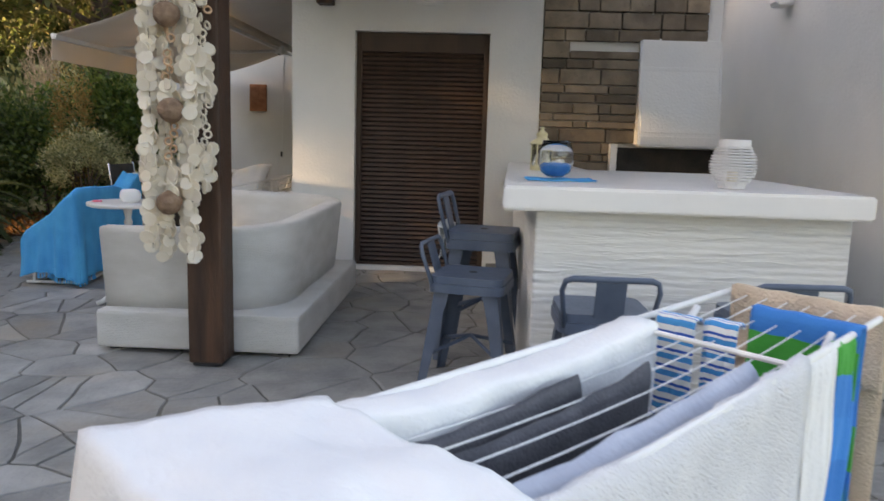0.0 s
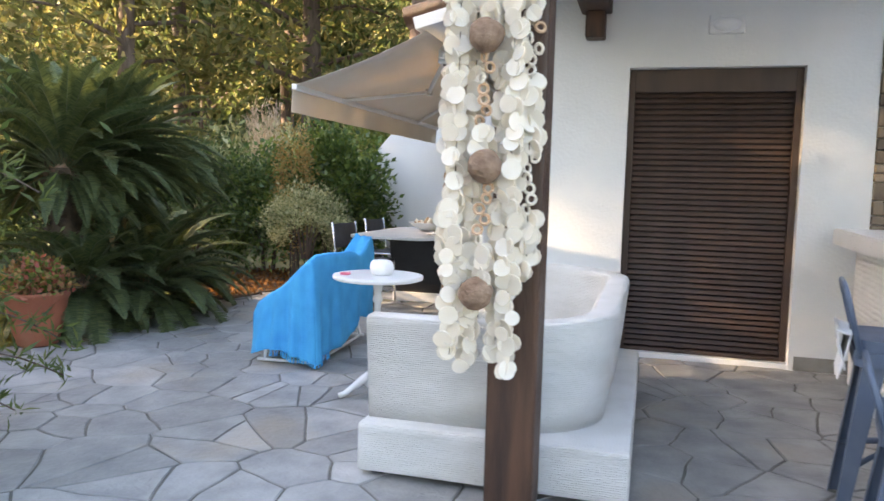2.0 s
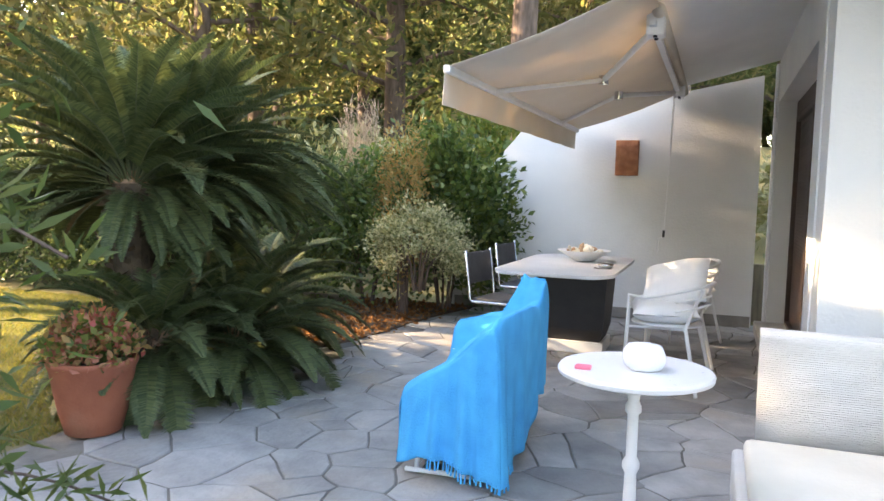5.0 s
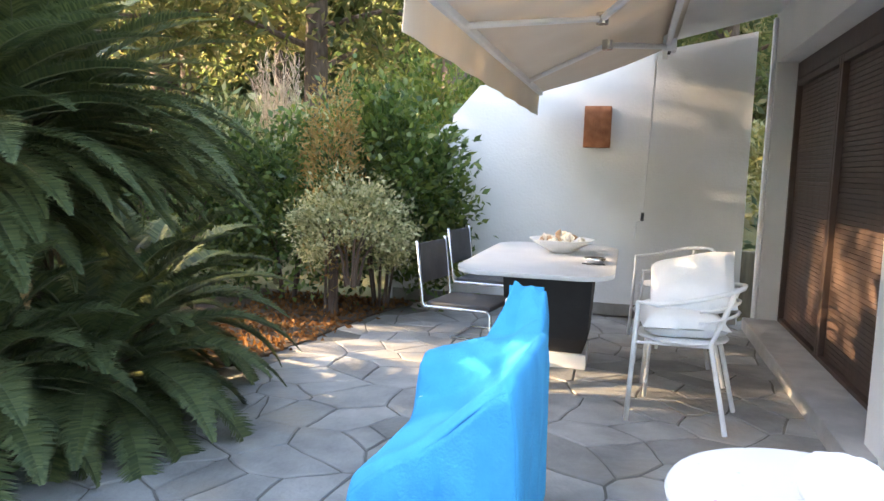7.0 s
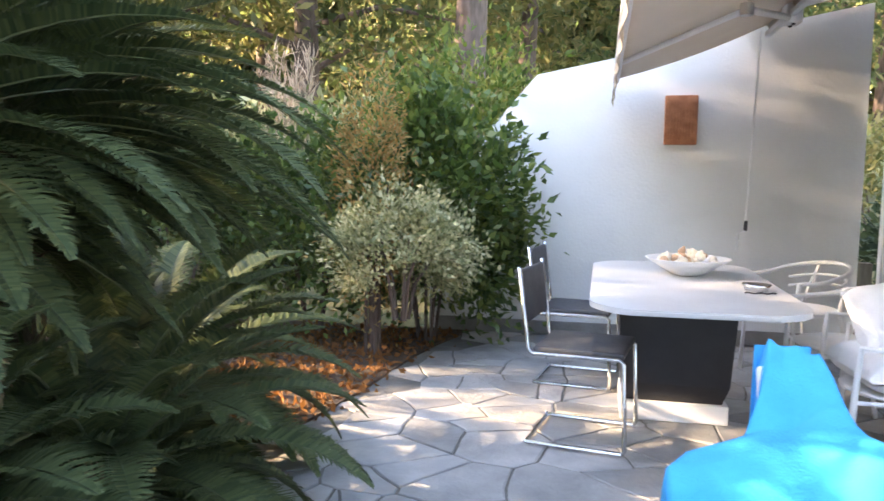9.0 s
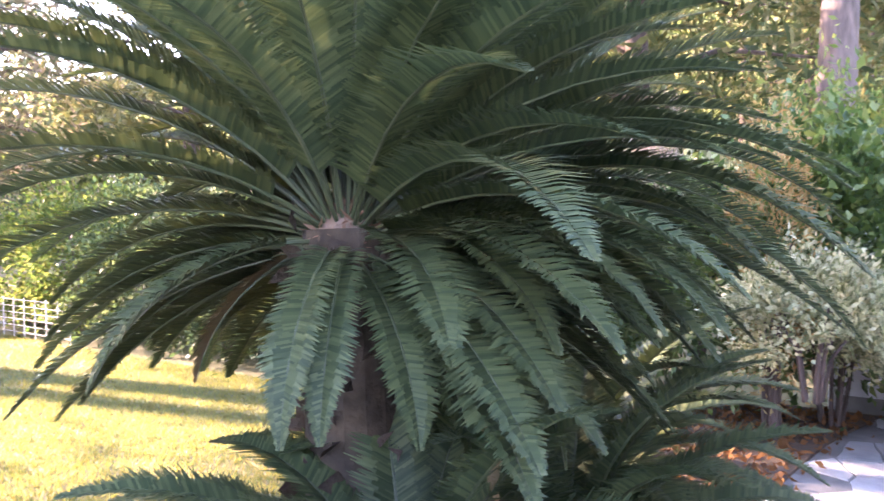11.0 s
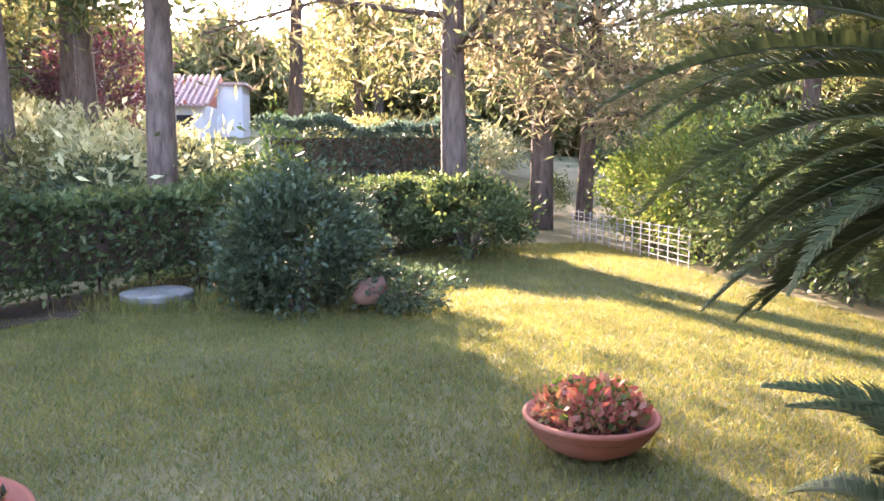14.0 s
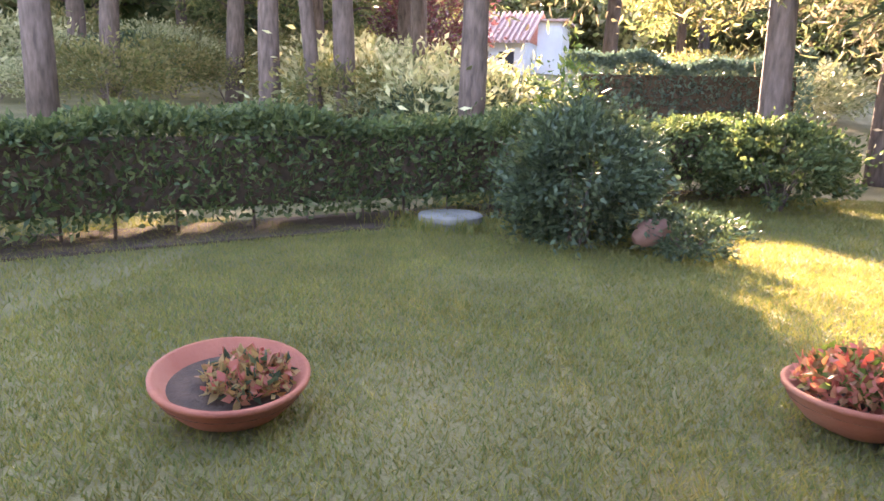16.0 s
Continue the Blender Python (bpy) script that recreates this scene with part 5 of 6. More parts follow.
shell_bowl()
ash = tagged(part("ashtray", lathe([(0.05, 0), (0.055, 0.012), (0.065, 0.03), (0.055, 0.03), (0.045, 0.012), (0.02, 0.01)], 24), STEEL, smooth=True), "small grey metal ashtray on marble table", "ashtray")
ash.location = (-3.17, 9.62, 0.752)
tagged(part("sunglasses", tube([(-3.24 + 0.01 * i, 9.5 + 0.012 * math.sin(i * 1.2), 0.757) for i in range(14)], 0.004, 5), BLACK), "pair of folded dark glasses on marble table", "glasses")


# ---- white tub chairs ----
def tub_chair():
    root = thing("garden_chair", (0, 0, 0), "white tubular metal garden armchair", "chair", "chairs round the table")
    part("seat", lathe([(0.2, 0.43), (0.235, 0.437), (0.24, 0.445), (0.23, 0.452), (0.2, 0.455)], 28), ALU, root)
    pts = [(-0.22, -0.24, 0.0), (-0.2, -0.235, 0.45), (-0.19, -0.245, 0.64)] + [(0.03 + 0.27 * math.sin(radians(a)), -0.27 * math.cos(radians(a)), 0.66 + 0.07 * math.sin(radians(a))) for a in range(-25, 206, 21)] + [(-0.19, 0.245, 0.64), (-0.2, 0.235, 0.45), (-0.22, 0.24, 0.0)]
    part("arm_rail", tube(pts, 0.013, 8), ALU, root, smooth=True)
    for k, zz in enumerate((0.54, 0.60)):
        part("back_rail", tube([(0.03 + 0.25 * math.sin(radians(a)), -0.25 * math.cos(radians(a)), zz + 0.05 * math.sin(radians(a))) for a in range(20, 161, 20)], 0.009, 6), ALU, root, smooth=True)
    for s in (-1, 1):
        part("leg", tube([(0.27, s * 0.22, 0.0), (0.17, s * 0.17, 0.44), (0.26, s * 0.13, 0.70)], 0.013, 8), ALU, root)
        part("stretcher", tube([(-0.2, s * 0.235, 0.425), (0.17, s * 0.17, 0.43)], 0.009, 6), ALU, root)
    return root


c1 = tub_chair()
c1.matrix_basis = pose(-2.68, 9.2, 0, 0, 0, -12)
copy_thing(c1, pose(-2.66, 10.02, 0, 0, 0, 6))
copy_thing(c1, pose(-2.64, 11.05, 0, 0, 0, 25))


def cushion(at, rot, size, label):
    bm = bmesh.new()
    bmesh.ops.create_grid(bm, x_segments=18, y_segments=18, size=0.5)
    top = list(bm.verts)
    for v in top:
        x, y = v.co.x * 2, v.co.y * 2
        k = max(0.0, (1 - x ** 4) * (1 - y ** 4)) ** 0.6
        v.co.z = 0.088 * k + 0.008 * noise.noise((x * 2, y * 2, at[0]))
        v.co.x, v.co.y = v.co.x * size * (1 - 0.05 * (1 - y * y)), v.co.y * size * (1 - 0.05 * (1 - x * x))
    d = bmesh.ops.duplicate(bm, geom=bm.verts[:] + bm.edges[:] + bm.faces[:])["geom"]
    for v in d:
        if isinstance(v, bmesh.types.BMVert):
            v.co.z = -v.co.z * 0.8
    bmesh.ops.remove_doubles(bm, verts=bm.verts, dist=0.001)
    o = part("cushion", bm, WHITE_CLOTH, smooth=True)
    o.matrix_basis = pose(*at, *rot)
    return tagged(o, label, "cushion")


cushion((-2.70, 9.2, 0.525), (3, 0, 8), 0.44, "plump white seat cushion on a garden chair")
cushion((-2.64, 9.27, 0.70), (36, -14, -12), 0.46, "plump white cushion stacked on another cushion")


def cantilever_chair():
    root = thing("cantilever_chair", (0, 0, 0), "chrome cantilever chair with charcoal leather seat and back", "chair", "dark chairs")
    for s in (-1, 1):
        y = s * 0.22
        part("frame", tube([(0.22, y * 0.2 if False else y, 0.012), (-0.22, y, 0.012), (-0.24, y, 0.03), (0.0, y, 0.2)][:2] + [(-0.23, y, 0.02)], 0.011, 8), STEEL, root)
        part("upright", tube([(0.22, y, 0.012), (0.235, y, 0.03), (0.22, y, 0.43), (0.2, y, 0.445), (-0.2, y, 0.44), (-0.22, y, 0.46), (-0.27, y, 0.84)], 0.011, 8), STEEL, root, smooth=True)
    part("floor_bar", tube([(-0.22, -0.22, 0.012), (-0.22, 0.22, 0.012)], 0.011, 8), STEEL, root)
    part("seat", box(-0.2, 0.22, -0.21, 0.21, 0.442, 0.472, 0.01), LEATHER, root)
    part("backrest", box(-0.012, 0.012, -0.205, 0.205, -0.125, 0.125, 0.008, turn=pose(-0.255, 0, 0.70, 0, -7, 0)), LEATHER, root)
    return root


k1 = cantilever_chair()
k1.matrix_basis = pose(-3.94, 9.62, 0, 0, 0, -9)
copy_thing(k1, pose(-4.0, 10.66, 0, 0, 0, -8))


# ---- bar stools ----
def bar_stool():
    root = thing("metal_stool", (0, 0, 0), "navy painted sheet metal stool with a low back", "stool", "bar stools")
    seat = bmesh.new()
    prism(rounded(-0.17, 0.17, -0.17, 0.17, 0.05), 0.425, 0.452, seat)
    part("seat", seat, NAVY, root)
    part("seat_rim", prism(rounded(-0.175, 0.175, -0.175, 0.175, 0.05), 0.39, 0.424), NAVY, root)
    # black disc on the seat imitates the dark of a handle hole
    part("handle_hole", lathe([(0.02, 0.4525), (0.02, 0.4545)], 12), BLACK, root)
    for sx in (-1, 1):
        for sy in (-1, 1):
            bm = bmesh.new()
            top, bot = Vector((sx * 0.145, sy * 0.145, 0.41)), Vector((sx * 0.21, sy * 0.21, 0.0))
            vs = []
            for p_, w in ((top, 0.075), (top.lerp(bot, 0.25), 0.06), (bot, 0.036)):
                for ex, ey in ((0, -sy * w), (0, 0), (-sx * w, 0), (-sx * 0.008, -sy * 0.008)):
                    vs.append(bm.verts.new(p_ + Vector((ex, ey, 0))))
            for k in range(2):
                for i in range(4):
                    bm.faces.new((vs[4 * k + i], vs[4 * k + (i + 1) % 4], vs[4 * k + 4 + (i + 1) % 4], vs[4 * k + 4 + i]))
            bm.faces.new(vs[:4])
            bm.faces.new(vs[-4:])
            part("leg", bm, NAVY, root)
    for a, b in (((-0.18, -0.18), (0.18, 0.18)), ((-0.18, 0.18), (0.18, -0.18))):
        part("brace", tube([(a[0], a[1], 0.14), (0, 0, 0.2), (b[0], b[1], 0.14)], 0.008, 6), NAVY, root)
    pts = [(-0.155, 0.155, 0.41), (-0.175, 0.20, 0.53), (-0.165, 0.212, 0.56), (-0.14, 0.215, 0.568), (0.14, 0.215, 0.568), (0.165, 0.212, 0.56), (0.175, 0.20, 0.53), (0.155, 0.155, 0.41)]
    part("back_rail", tube(pts, 0.010, 8), NAVY, root, smooth=True)
    part("back_splat", box(-0.055, 0.055, -0.004, 0.004, -0.06, 0.065, 0.003, turn=pose(0, 0.19, 0.50, -20, 0, 0)), NAVY, root)
    return root


st = bar_stool()
TALL = Matrix.Diagonal((1.04, 1.04, 1.26, 1))
st.matrix_basis = pose(-0.215, 5.08, 0, 0, 0, 78) @ TALL
copy_thing(st, pose(-0.16, 5.64, 0, 0, 0, 80) @ TALL)
copy_thing(st, pose(0.30, 4.44, 0, 0, 0, 180))
copy_thing(st, pose(0.98, 4.43, 0, 0, 0, 183))


def hung(name, f, material, label, category="towel", nu=24, nv=40, thick=0.006):
    return tagged(part(name, sheet(nu, nv, f, thick), material, smooth=True), label, category)


def napkin(u, v):
    bend = 0.022 * math.sin(math.pi * v) * (1 - 2 * (v > 0.5)) + 0.03 * (v - 0.5)
    return tuple(pose(-0.16, 5.64, 0, 0, 0, 80) @ Vector((-0.10 + 0.26 * u, 0.225 + bend, 0.745 - 0.36 * abs(v - 0.45) + 0.01 * math.sin(u * 9))))


hung("napkin", napkin, WHITE_CLOTH, "white napkin thrown over a stool back", "napkin")


# ---- things on the bar ----
def candle_lantern(at):
    root = thing("candle_lantern", at, "cream tin lantern with glass sides and finial", "lantern")
    part("glass", lathe([(0.062, 0.03), (0.062, 0.165), (0.059, 0.165), (0.059, 0.03)], 20, cap=False), GLASS, root, smooth=True)
    part("base", lathe([(0.07, 0.0), (0.07, 0.022), (0.064, 0.03), (0.02, 0.032)], 20), GOLD, root)
    part("candle", lathe([(0.028, 0.032), (0.028, 0.08), (0.004, 0.083)], 14), CREAM, root)
    for k in range(6):
        a = k * math.pi / 3
        part("upright", tube([(0.064 * math.cos(a), 0.064 * math.sin(a), 0.025), (0.064 * math.cos(a), 0.064 * math.sin(a), 0.17)], 0.004, 6), GOLD, root)
    part("lid", lathe([(0.074, 0.165), (0.078, 0.175), (0.05, 0.195), (0.034, 0.205), (0.034, 0.225), (0.04, 0.23), (0.018, 0.25), (0.012, 0.262), (0.016, 0.27), (0.003, 0.282)], 20), GOLD, root, "cream tin lid with finial", smooth=True)


candle_lantern((0.2, 6.35, 1.029))
cup = tagged(part("white_mug", lathe([(0.03, 0), (0.034, 0.07), (0.03, 0.07), (0.027, 0.01)], 18), ALU, smooth=True), "small white mug on the bar", "mug")
cup.location = (0.30, 6.1, 1.029)


def goblet(at):
    root = thing("glass_vase", at, "round glass goblet vase with bright blue sand", "vase")
    part("globe", lathe([(0.04, 0.005), (0.075, 0.03), (0.09, 0.075), (0.085, 0.13), (0.068, 0.185), (0.066, 0.185), (0.082, 0.13), (0.087, 0.075), (0.072, 0.033), (0.038, 0.009)], 28), GLASS, root, smooth=True)
    part("sand", lathe([(0.036, 0.011), (0.069, 0.034), (0.08, 0.06), (0.06, 0.072), (0.01, 0.075)], 24), BLUE_WAX, root, "bright blue sand filling", smooth=True)


goblet((0.18, 5.27, 1.036))
hung("place_mat", lambda u, v: (0.03 + 0.34 * u, 5.08 + 0.32 * v + 0.05 * u, 1.031 + 0.002 * math.sin(u * 14) + 0.002 * math.sin(v * 11)), BLUE_TOWEL, "bright blue cloth mat on the bar", "mat", 12, 12, 0.003)


def slat_lantern(at):
    root = thing("slatted_lantern", at, "round white slatted wooden lantern on the bar", "lantern")
    prof = [(0.075, 0.0), (0.09, 0.03), (0.125, 0.08), (0.135, 0.13), (0.125, 0.19), (0.095, 0.245)]
    for i in range(13):
        z = 0.04 + i * 0.0165
        r = float(np.interp(z, [q[1] for q in prof], [q[0] for q in prof]))
        part("hoop", tube(arc((0, 0), r, 0, 345, 24, z), 0.0042, 6, closed=True), ALU, root)
    part("foot_ring", lathe([(0.075, 0), (0.08, 0.035), (0.07, 0.035), (0.068, 0)], 28), ALU, root)
    part("top_ring", lathe([(0.09, 0.245), (0.092, 0.285), (0.082, 0.285), (0.08, 0.245)], 28), ALU, root)
    for k in range(8):
        a = k * math.pi / 4
        part("rib", tube([(math.cos(a) * (r - 0.006), math.sin(a) * (r - 0.006), z) for r, z in prof], 0.004, 5), ALU, root)
    part("candle", lathe([(0.03, 0.0), (0.03, 0.1), (0.004, 0.104)], 16), CREAM, root)


slat_lantern((0.95, 4.95, 1.028))
for o in [q for q in scene.objects if q.name == "slatted_lantern"]:
    o.scale = (0.77, 0.77, 0.77)


# ---- drying rack with laundry ----
RO, RU, RV = Vector((0.625, 3.913, 0.753)), Vector((-0.858, -0.975, 0)), Vector((0.91, -0.928, 0))


def rk(u, v, z=0.0):
    return RO + RU * u + RV * v + Vector((0, 0, 1.3 * z))


def drying_rack():
    root = thing("drying_rack", (0, 0, 0), "white folding laundry rack loaded with towels", "drying rack")
    w, ln = 0.345, 1.53
    part("top_frame", tube([rk(0, 0), rk(ln, 0), rk(ln, w), rk(0, w)], 0.010, 8, closed=True), ALU, root)
    for i in range(1, 7):
        v = w * i / 7
        part("wire", tube([rk(ln * k / 10, v, -0.03 * math.sin(math.pi * k / 10)) for k in range(11)], 0.0023, 6), ALU, root)
    part("cross_bar", tube([rk(0.53, 0), rk(0.53, w)], 0.007, 8), ALU, root)
    for v in (0.03, w - 0.03):
        part("leg", tube([rk(0.25, v), rk(1.15, v, -0.571)], 0.010, 8), ALU, root)
        part("leg", tube([rk(1.1, v, -0.02), rk(0.2, v, -0.571)], 0.010, 8), ALU, root)
    for u in (1.15, 0.2):
        part("foot_bar", tube([rk(u, 0, -0.571), rk(u, w, -0.571)], 0.010, 8), ALU, root)


drying_rack()


def over_wire(u0, u1, v, d1, d2, sag=0.012, wav=0.005, seed=0.0, gap=0.012, lift=0.012, flat=0.0):
    """Cloth hung over a wire that runs along u at v, d1 down on the far side and d2 on the near side."""
    total = d1 + d2
    def f(a, b):
        s = b * total - d1
        u = u0 + (u1 - u0) * a
        off = gap * math.tanh(s / 0.02) + max(0.0, min(s, flat))
        dz = (-abs(s) if s < 0 else -max(0.0, s - flat)) + lift
        wv = 2.2 * wav * noise.noise((a * 4.5, b * 1.5, seed)) * min(1, abs(s) / 0.12) + 0.9 * wav * noise.noise((a * 15, b * 4, seed + 9))
        return tuple(rk(u + 0.01 * math.sin(b * 6 + seed), v + off + wv, dz - sag * math.sin(math.pi * a) + 0.006 * noise.noise((a * 9, 0.3, seed))))
    return f


def over_end(v0, v1, u, d1, d2, seed=0.0, wav=0.006, lift=0.012):
    total = d1 + d2
    def f(a, b):
        s = b * total - d1
        v = v0 + (v1 - v0) * a
        dz = -max(0.0, abs(s) - 0.02) + lift
        return tuple(rk(u + 0.016 * math.tanh(s / 0.02) + 2 * wav * noise.noise((a * 5, b * 2, seed)) * min(1, abs(s) / 0.1), v, dz + 0.8 * wav * noise.noise((a * 5, 0.5, seed))))
    return f


hung("white_towel", over_wire(0.53, 1.32, 0.0, 0.42, 0.30, seed=1, lift=0.02, flat=0.06, wav=0.014, sag=0.02, gap=0.02), WHITE_CLOTH, "white cotton sheet hung over the laundry rack")
def top_throw(a, b):
    u, v = 1.255 + 0.37 * b + 0.012 * noise.noise((a * 7, 0.2, 3.0)), 0.0 - 0.11 * b + 0.5 * a
    z = 0.022 + 0.016 * noise.noise((a * 4, b * 3, 0.7)) + 0.006 * noise.noise((a * 11, b * 9, 4.0)) - 2.4 * max(0, u - 1.535) - 2.0 * max(0, v - 0.36)
    return tuple(rk(u - 0.7 * max(0, u - 1.535), v, z))
hung("white_towel", top_throw, WHITE_CLOTH, "white towel spread over the end of the laundry rack")
hung("grey_shirt", over_wire(0.84, 1.42, 0.105, 0.3, 0.3, seed=2, lift=-0.008, sag=0.018), GREY_CLOTH, "dark grey shirt hung on the laundry rack", "shirt")
hung("grey_shirt", over_wire(0.68, 1.42, 0.15, 0.32, 0.3, seed=3.3, lift=-0.004, sag=0.022), GREY_CLOTH, "dark grey shirt hung on the laundry rack", "shirt")
hung("pale_shirt", over_wire(0.58, 1.40, 0.285, 0.3, 0.3, sag=0.012, gap=0.024, seed=4.1, lift=0.006, wav=0.005), PALE_CLOTH, "pale blue grey shirt hung on the laundry rack", "shirt")
hung("grey_shirt", over_wire(0.74, 1.40, 0.22, 0.3, 0.3, seed=6.3, lift=-0.05, gap=0.024), GREY_CLOTH, "dark grey shirt hung low on the laundry rack", "shirt")
hung("terry_towel", over_wire(0.5, 1.34, 0.345, 0.2, 0.5, seed=5, wav=0.014, lift=0.024, gap=0.018), TERRY, "thick white terry towel hung over the rack edge")
hung("striped_cloth", over_end(0.03, 0.115, 0.42, 0.03, 0.36, 1, 0.004), STRIPES, "blue white and green striped cloth on the rack", "cloth")
hung("striped_cloth", over_end(0.12, 0.19, 0.39, 0.03, 0.32, 2, 0.004), STRIPES, "blue white and green striped cloth on the rack", "cloth")
hung("beach_towel", over_end(0.14, 0.36, 0.2, 0.42, 0.28, 3), GREEN_BLUE, "blue and green beach towel on the rack")
hung("white_towel", over_wire(0.34, 0.49, 0.345, 0.12, 0.5, seed=7, wav=0.007, lift=0.016), WHITE_CLOTH, "narrow white towel hung over the rack edge")
hung("beach_towel", over_wire(0.17, 0.33, 0.345, 0.10, 0.52, seed=8, wav=0.007, lift=0.016), GREEN_BLUE, "blue and green beach towel folded over the rack edge")
hung("beige_towel", over_end(0.01, 0.36, 0.0, 0.52, 0.2, 4, 0.010), BEIGE_TERRY, "beige towel hung over the rack end")


# ---- pots and lawn things ----
def flower_pot(name, at, prof, label, plants, n, spread, h, seed, rx=0, ry=0, leaf=(0.05, 0.03), aside=0.0):
    g = np.random.default_rng(seed)
    root = thing(name, at, label, "planter")
    root.matrix_basis = pose(*at, rx, ry, 0)
    part("pot", lathe(prof, 44), TERRACOTTA, root, smooth=True)
    rim_r, rim_z = max(q[0] for q in prof), max(q[1] for q in prof)
    part("soil", lathe([(0.01, rim_z - 0.06), (rim_r * 0.93, rim_z - 0.055)], 24), SOIL, root)
    for m_, share in plants:
        k = int(n * share)
        a, r = g.uniform(0, 6.283, k), spread * np.sqrt(g.uniform(0, 1, k))
        p = np.c_[r * np.cos(a), r * np.sin(a) + aside, rim_z - 0.03 + h * g.uniform(0, 1, k) ** 0.8 * (1.1 - (r / spread) ** 2 * 0.6)]
        tagged(link("plant", quads("plant", leaves(p, leaf[0], leaf[1], g, 0.6)), m_, root), kind="stuff")
    return root


flower_pot("terracotta_pot", (-5.42, 6.86, 0), [(0.125, 0), (0.14, 0.008), (0.165, 0.1), (0.19, 0.22), (0.21, 0.34), (0.222, 0.365), (0.226, 0.385), (0.22, 0.398), (0.205, 0.396), (0.19, 0.35), (0.1, 0.34)], "round terracotta pot of orange red flowers on the paving", ((FLOWER, 0.5), (ORANGE, 0.25), (BRIGHT, 0.35)), 900, 0.24, 0.27, 5)
BOWL = [(0.10, 0), (0.14, 0.01), (0.215, 0.05), (0.27, 0.11), (0.293, 0.155), (0.302, 0.16), (0.303, 0.178), (0.283, 0.18), (0.25, 0.13), (0.17, 0.1)]
flower_pot("terracotta_bowl", (-7.57, 7.14, -0.03), BOWL, "wide terracotta bowl of pink red flowers on grass", ((FLOWER, 0.8), (BRIGHT, 0.2)), 1500, 0.24, 0.16, 6)
flower_pot("terracotta_bowl", (-6.96, 4.74, -0.02), BOWL, "tilted wide terracotta bowl of fading flowers on grass", ((FLOWER, 0.45), (ORANGE, 0.4), (SHRUB, 0.15)), 620, 0.16, 0.075, 7, rx=-4, ry=7, aside=0.075)
flower_pot("small_pot", (-4.95, 5.1, 0), [(0.08, 0), (0.12, 0.2), (0.14, 0.2), (0.14, 0.24), (0.11, 0.24), (0.1, 0.19)], "small terracotta pot under the bottlebrush", ((BRIGHT, 1.0),), 120, 0.1, 0.12, 9)
urn = tagged(part("clay_urn", lathe([(0.04, 0), (0.09, 0.06), (0.12, 0.14), (0.10, 0.23), (0.06, 0.28), (0.07, 0.31)], 24), TILE_SHADED, smooth=True), "tipped terracotta urn against the rounded shrub", "urn")
urn.matrix_basis = pose(-10.72, 6.3, 0.12, 0, 70, 120)
well = tagged(part("stone_slab", lathe([(0.27, -0.06), (0.29, 0.0), (0.315, 0.015), (0.32, 0.07), (0.30, 0.085), (0.2, 0.09)], 26), STONE_PALE, smooth=False), "round pale stone slab lying in the grass", "stone slab")
well.location = (-11.5, 4.56, 0.03)
tagged(part("garden_pole", tube([(-13.2, 6.6, -0.03), (-13.2, 6.6, 0.55)], 0.028, 10), ALU), "short white garden pole by the hedge", "pole")
p_ = np.c_[rng.normal(-11.42, 0.25, 1600), rng.normal(4.56, 0.3, 1600), np.full(1600, -0.02)]
tagged(link("grass", quads("grass", leaves(p_, 0.14, 0.01, rng, 2.0)), GRASS), "tufts of long grass around the stone slab", "grass", kind="stuff")


def wire_fence():
    root = thing("wire_fence", (0, 0, 0), "low pale wire mesh fence along the boundary shrubs", "fence")
    for i in range(16):
        x = -16.9 + i * 0.27
        part("post", box(x - 0.007, x + 0.007, 10.5, 10.514, -0.03, 0.48, 0.002), SILL, root)
    for z in (0.05, 0.13, 0.21, 0.29, 0.37, 0.45):
        part("rail", box(-16.9, -12.8, 10.488, 10.498, z, z + 0.008, 0.002), SILL, root)


wire_fence()
n_ = 3600
q = np.c_[rng.uniform(-6.3, -4.6, n_), rng.uniform(9.3, 11.8, n_), np.full(n_, 0.012)]
q = q[[px < edge_x(py) + 0.05 * rng.normal() for px, py, _ in q]]
lit = quads("leaf_litter", leaves(q, 0.055, 0.03, rng, 0.0))
tagged(link("leaf_litter", lit, LITTER), "brown fallen leaves under the shrubs", "leaf litter", kind="stuff")
BED = [(edge_x(y), y) for y in [9.2 + 0.3 * i for i in range(10)]] + [(-8.5, 11.93), (-8.5, 10.9), (-6.6, 10.4), (-6.3, 9.2)]
tagged(part("flower_bed", prism(BED, -0.05, 0.004), SOIL), "bare brown soil of the planting bed", "soil", kind="structure")


# ---- crazy paving slabs ----
def clip(poly, px, py, nx, ny):
    out = []
    for i in range(len(poly)):
        a, b = poly[i], poly[(i + 1) % len(poly)]
        da, db = (a[0] - px) * nx + (a[1] - py) * ny, (b[0] - px) * nx + (b[1] - py) * ny
        if da <= 0:
            out.append(a)
        if (da < 0 < db) or (db < 0 < da):
            k = da / (da - db)
            out.append((a[0] + (b[0] - a[0]) * k, a[1] + (b[1] - a[1]) * k))
    return out


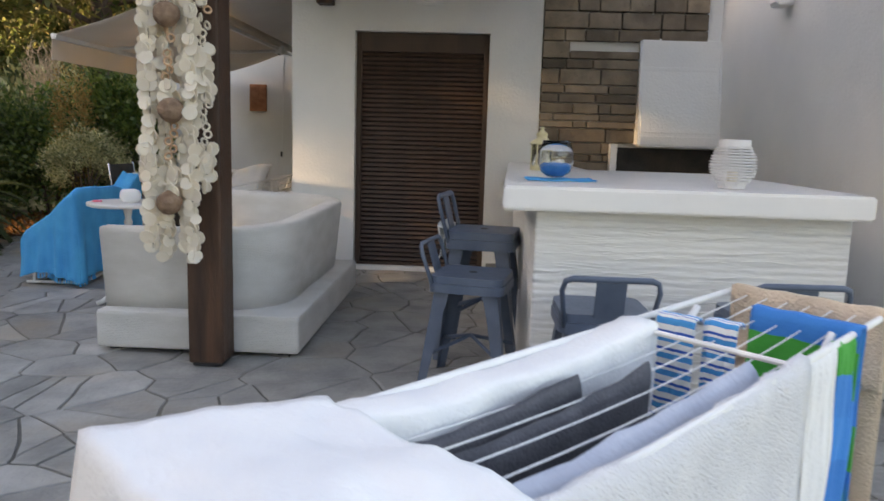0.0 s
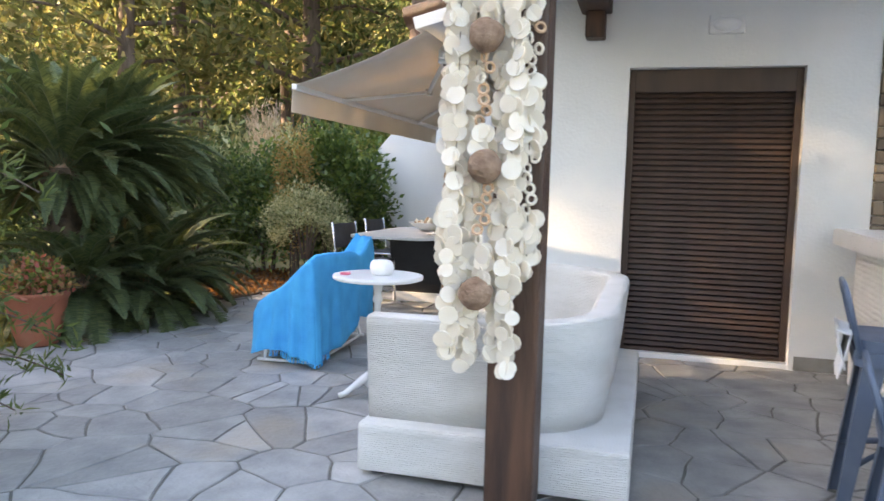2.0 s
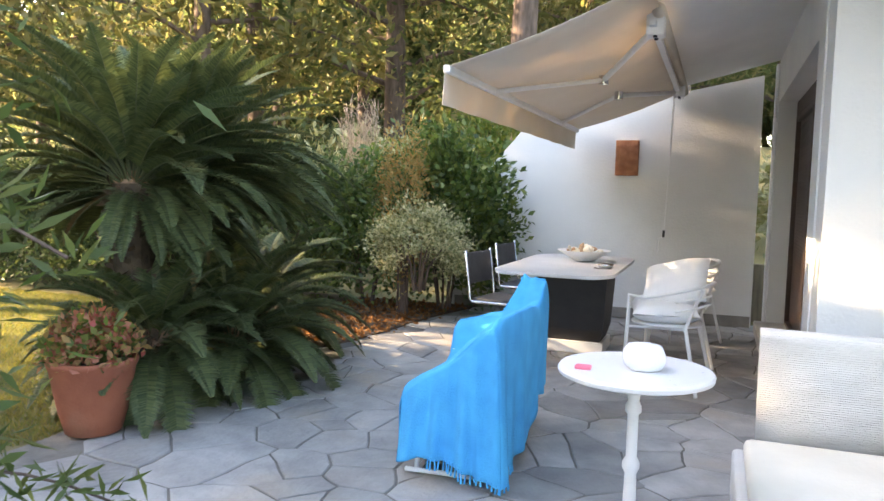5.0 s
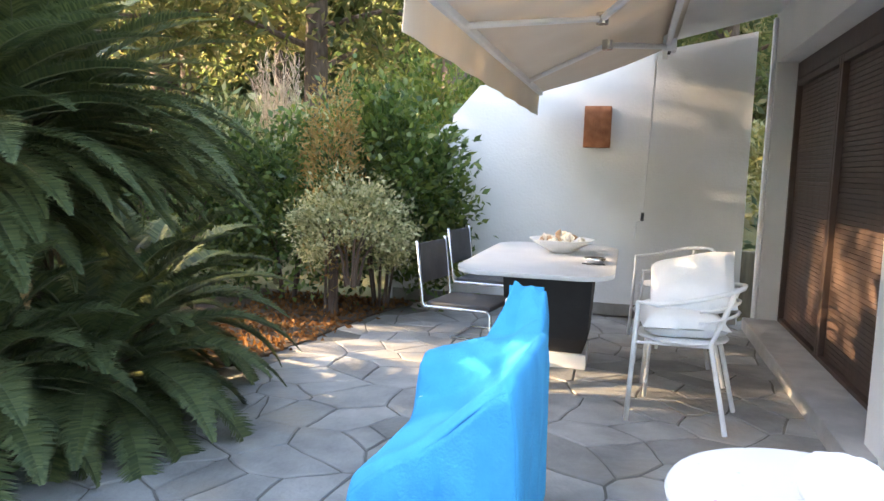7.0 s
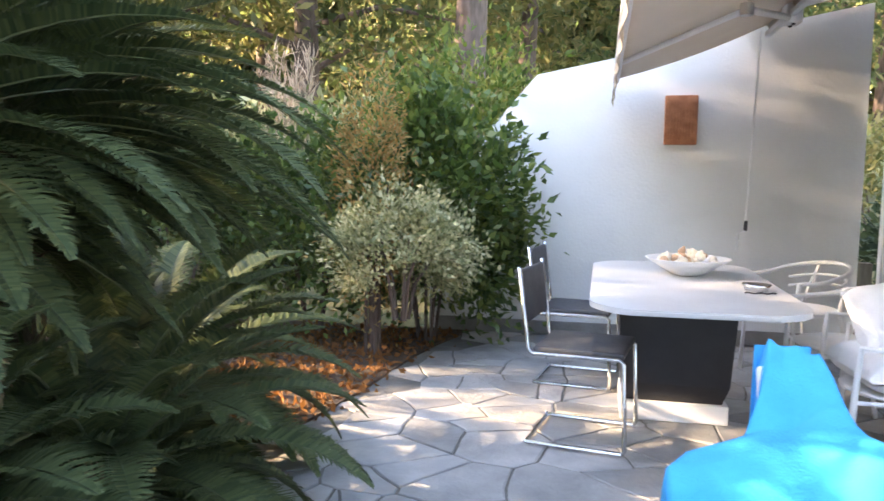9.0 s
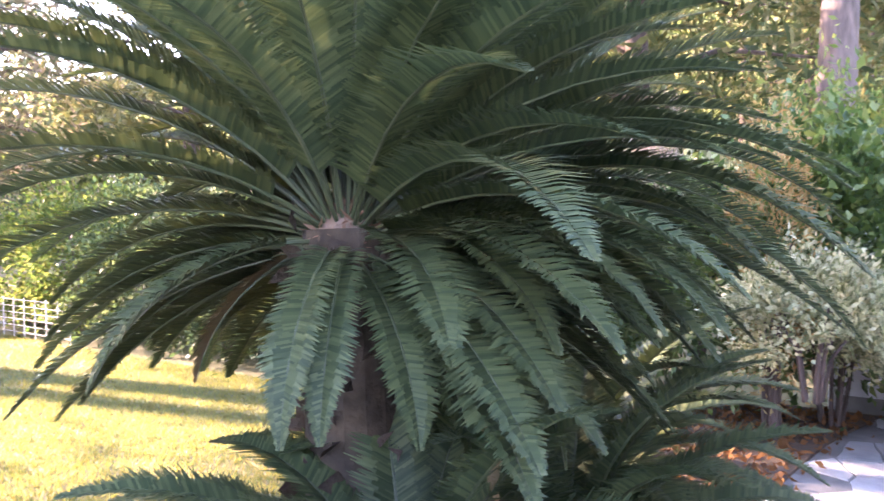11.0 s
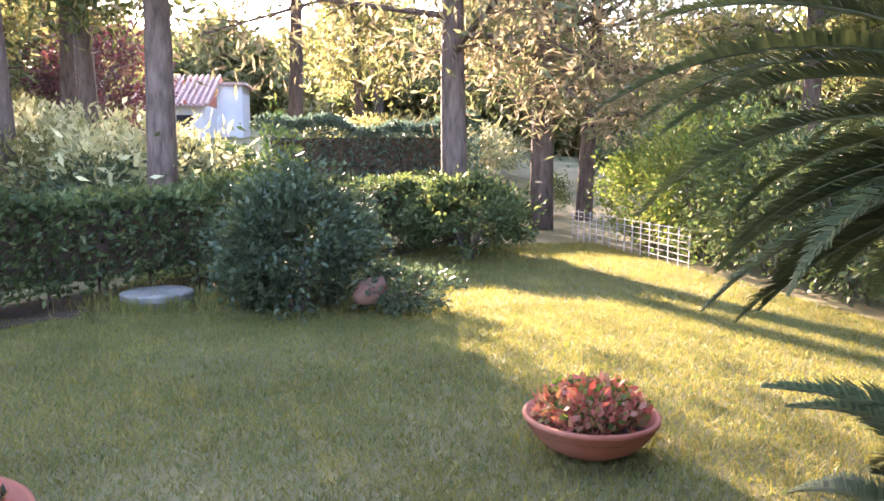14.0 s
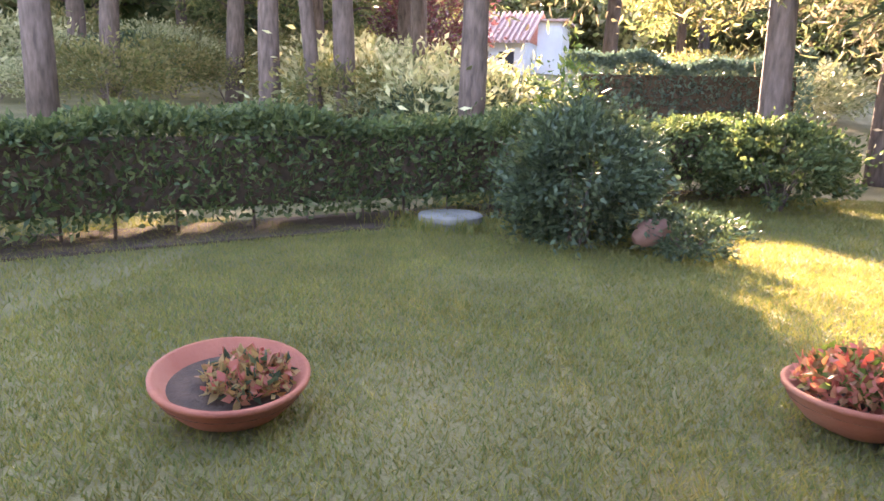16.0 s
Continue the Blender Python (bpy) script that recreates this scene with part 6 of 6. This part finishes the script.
def paving():
    g = random.Random(17)
    step = 0.275
    sites = {}
    for i in range(-2, 34):
        for j in range(-15, 48):
            if g.random() < 0.25:
                continue
            sites[i, j] = (-6.2 + i * step + g.uniform(-0.29, 0.29) + 0.2 * (j % 2), 0.0 + j * step * 0.95 + g.uniform(-0.29, 0.29))
    cells = []
    for (i, j), (cx, cy) in sites.items():
        if cx > 2.4 or cy > 12.0 or cy < -3.9 or cx < edge_x(cy) + 0.12 - 0.0 or (cy < 0 and cx < -4):
            continue
        poly = [(cx - 1, cy - 1), (cx + 1, cy - 1), (cx + 1, cy + 1), (cx - 1, cy + 1)]
        for di in range(-3, 4):
            for dj in range(-3, 4):
                o = sites.get((i + di, j + dj))
                if not o or (di == 0 and dj == 0):
                    continue
                dx, dy = o[0] - cx, o[1] - cy
                d = math.hypot(dx, dy)
                poly = clip(poly, cx + dx / 2 - dx / d * 0.0065, cy + dy / 2 - dy / d * 0.0065, dx / d, dy / d)
        poly = [q for q in poly if q[0] > edge_x(q[1]) - 0.1]
        if len(poly) >= 3:
            cells.append((cx, cy, poly))
    far = bmesh.new()
    count = 0
    for cx, cy, poly in cells:
        z = -0.0035 + g.uniform(-0.002, 0.002)
        near = count < 300 and -5.7 < cx < 0.2 and 3.6 < cy < 12.0
        bm = bmesh.new() if near else far
        rough = []
        for i, (ax, ay) in enumerate(poly):
            bx, by = poly[(i + 1) % len(poly)]
            for k in range(3):
                x, y = ax + (bx - ax) * k / 3, ay + (by - ay) * k / 3
                d = noise.noise_vector((x * 5.5, y * 5.5, 0.5))
                rough.append((x + 0.022 * d.x, y + 0.022 * d.y))
        poly = rough
        n = len(poly)
        ins = [(x + (cx - x) * 0.03, y + (cy - y) * 0.03) for x, y in poly]
        lo = [bm.verts.new((x, y, -0.02)) for x, y in poly]
        mid = [bm.verts.new((x, y, z - 0.004)) for x, y in poly]
        hi = [bm.verts.new((x, y, z)) for x, y in ins]
        for a, b in ((lo, mid), (mid, hi)):
            for k in range(n):
                bm.faces.new((a[k], a[(k + 1) % n], b[(k + 1) % n], b[k]))
        bm.faces.new(hi)
        if near:
            count += 1
            me = bpy.data.meshes.new("slab")
            bm.to_mesh(me)
            bm.free()
            link("slab", me, SLATE, floor)
    me = bpy.data.meshes.new("paving_rest")
    far.to_mesh(me)
    far.free()
    tagged(link("paving_rest", me, SLATE, floor), kind="stuff")


paving()
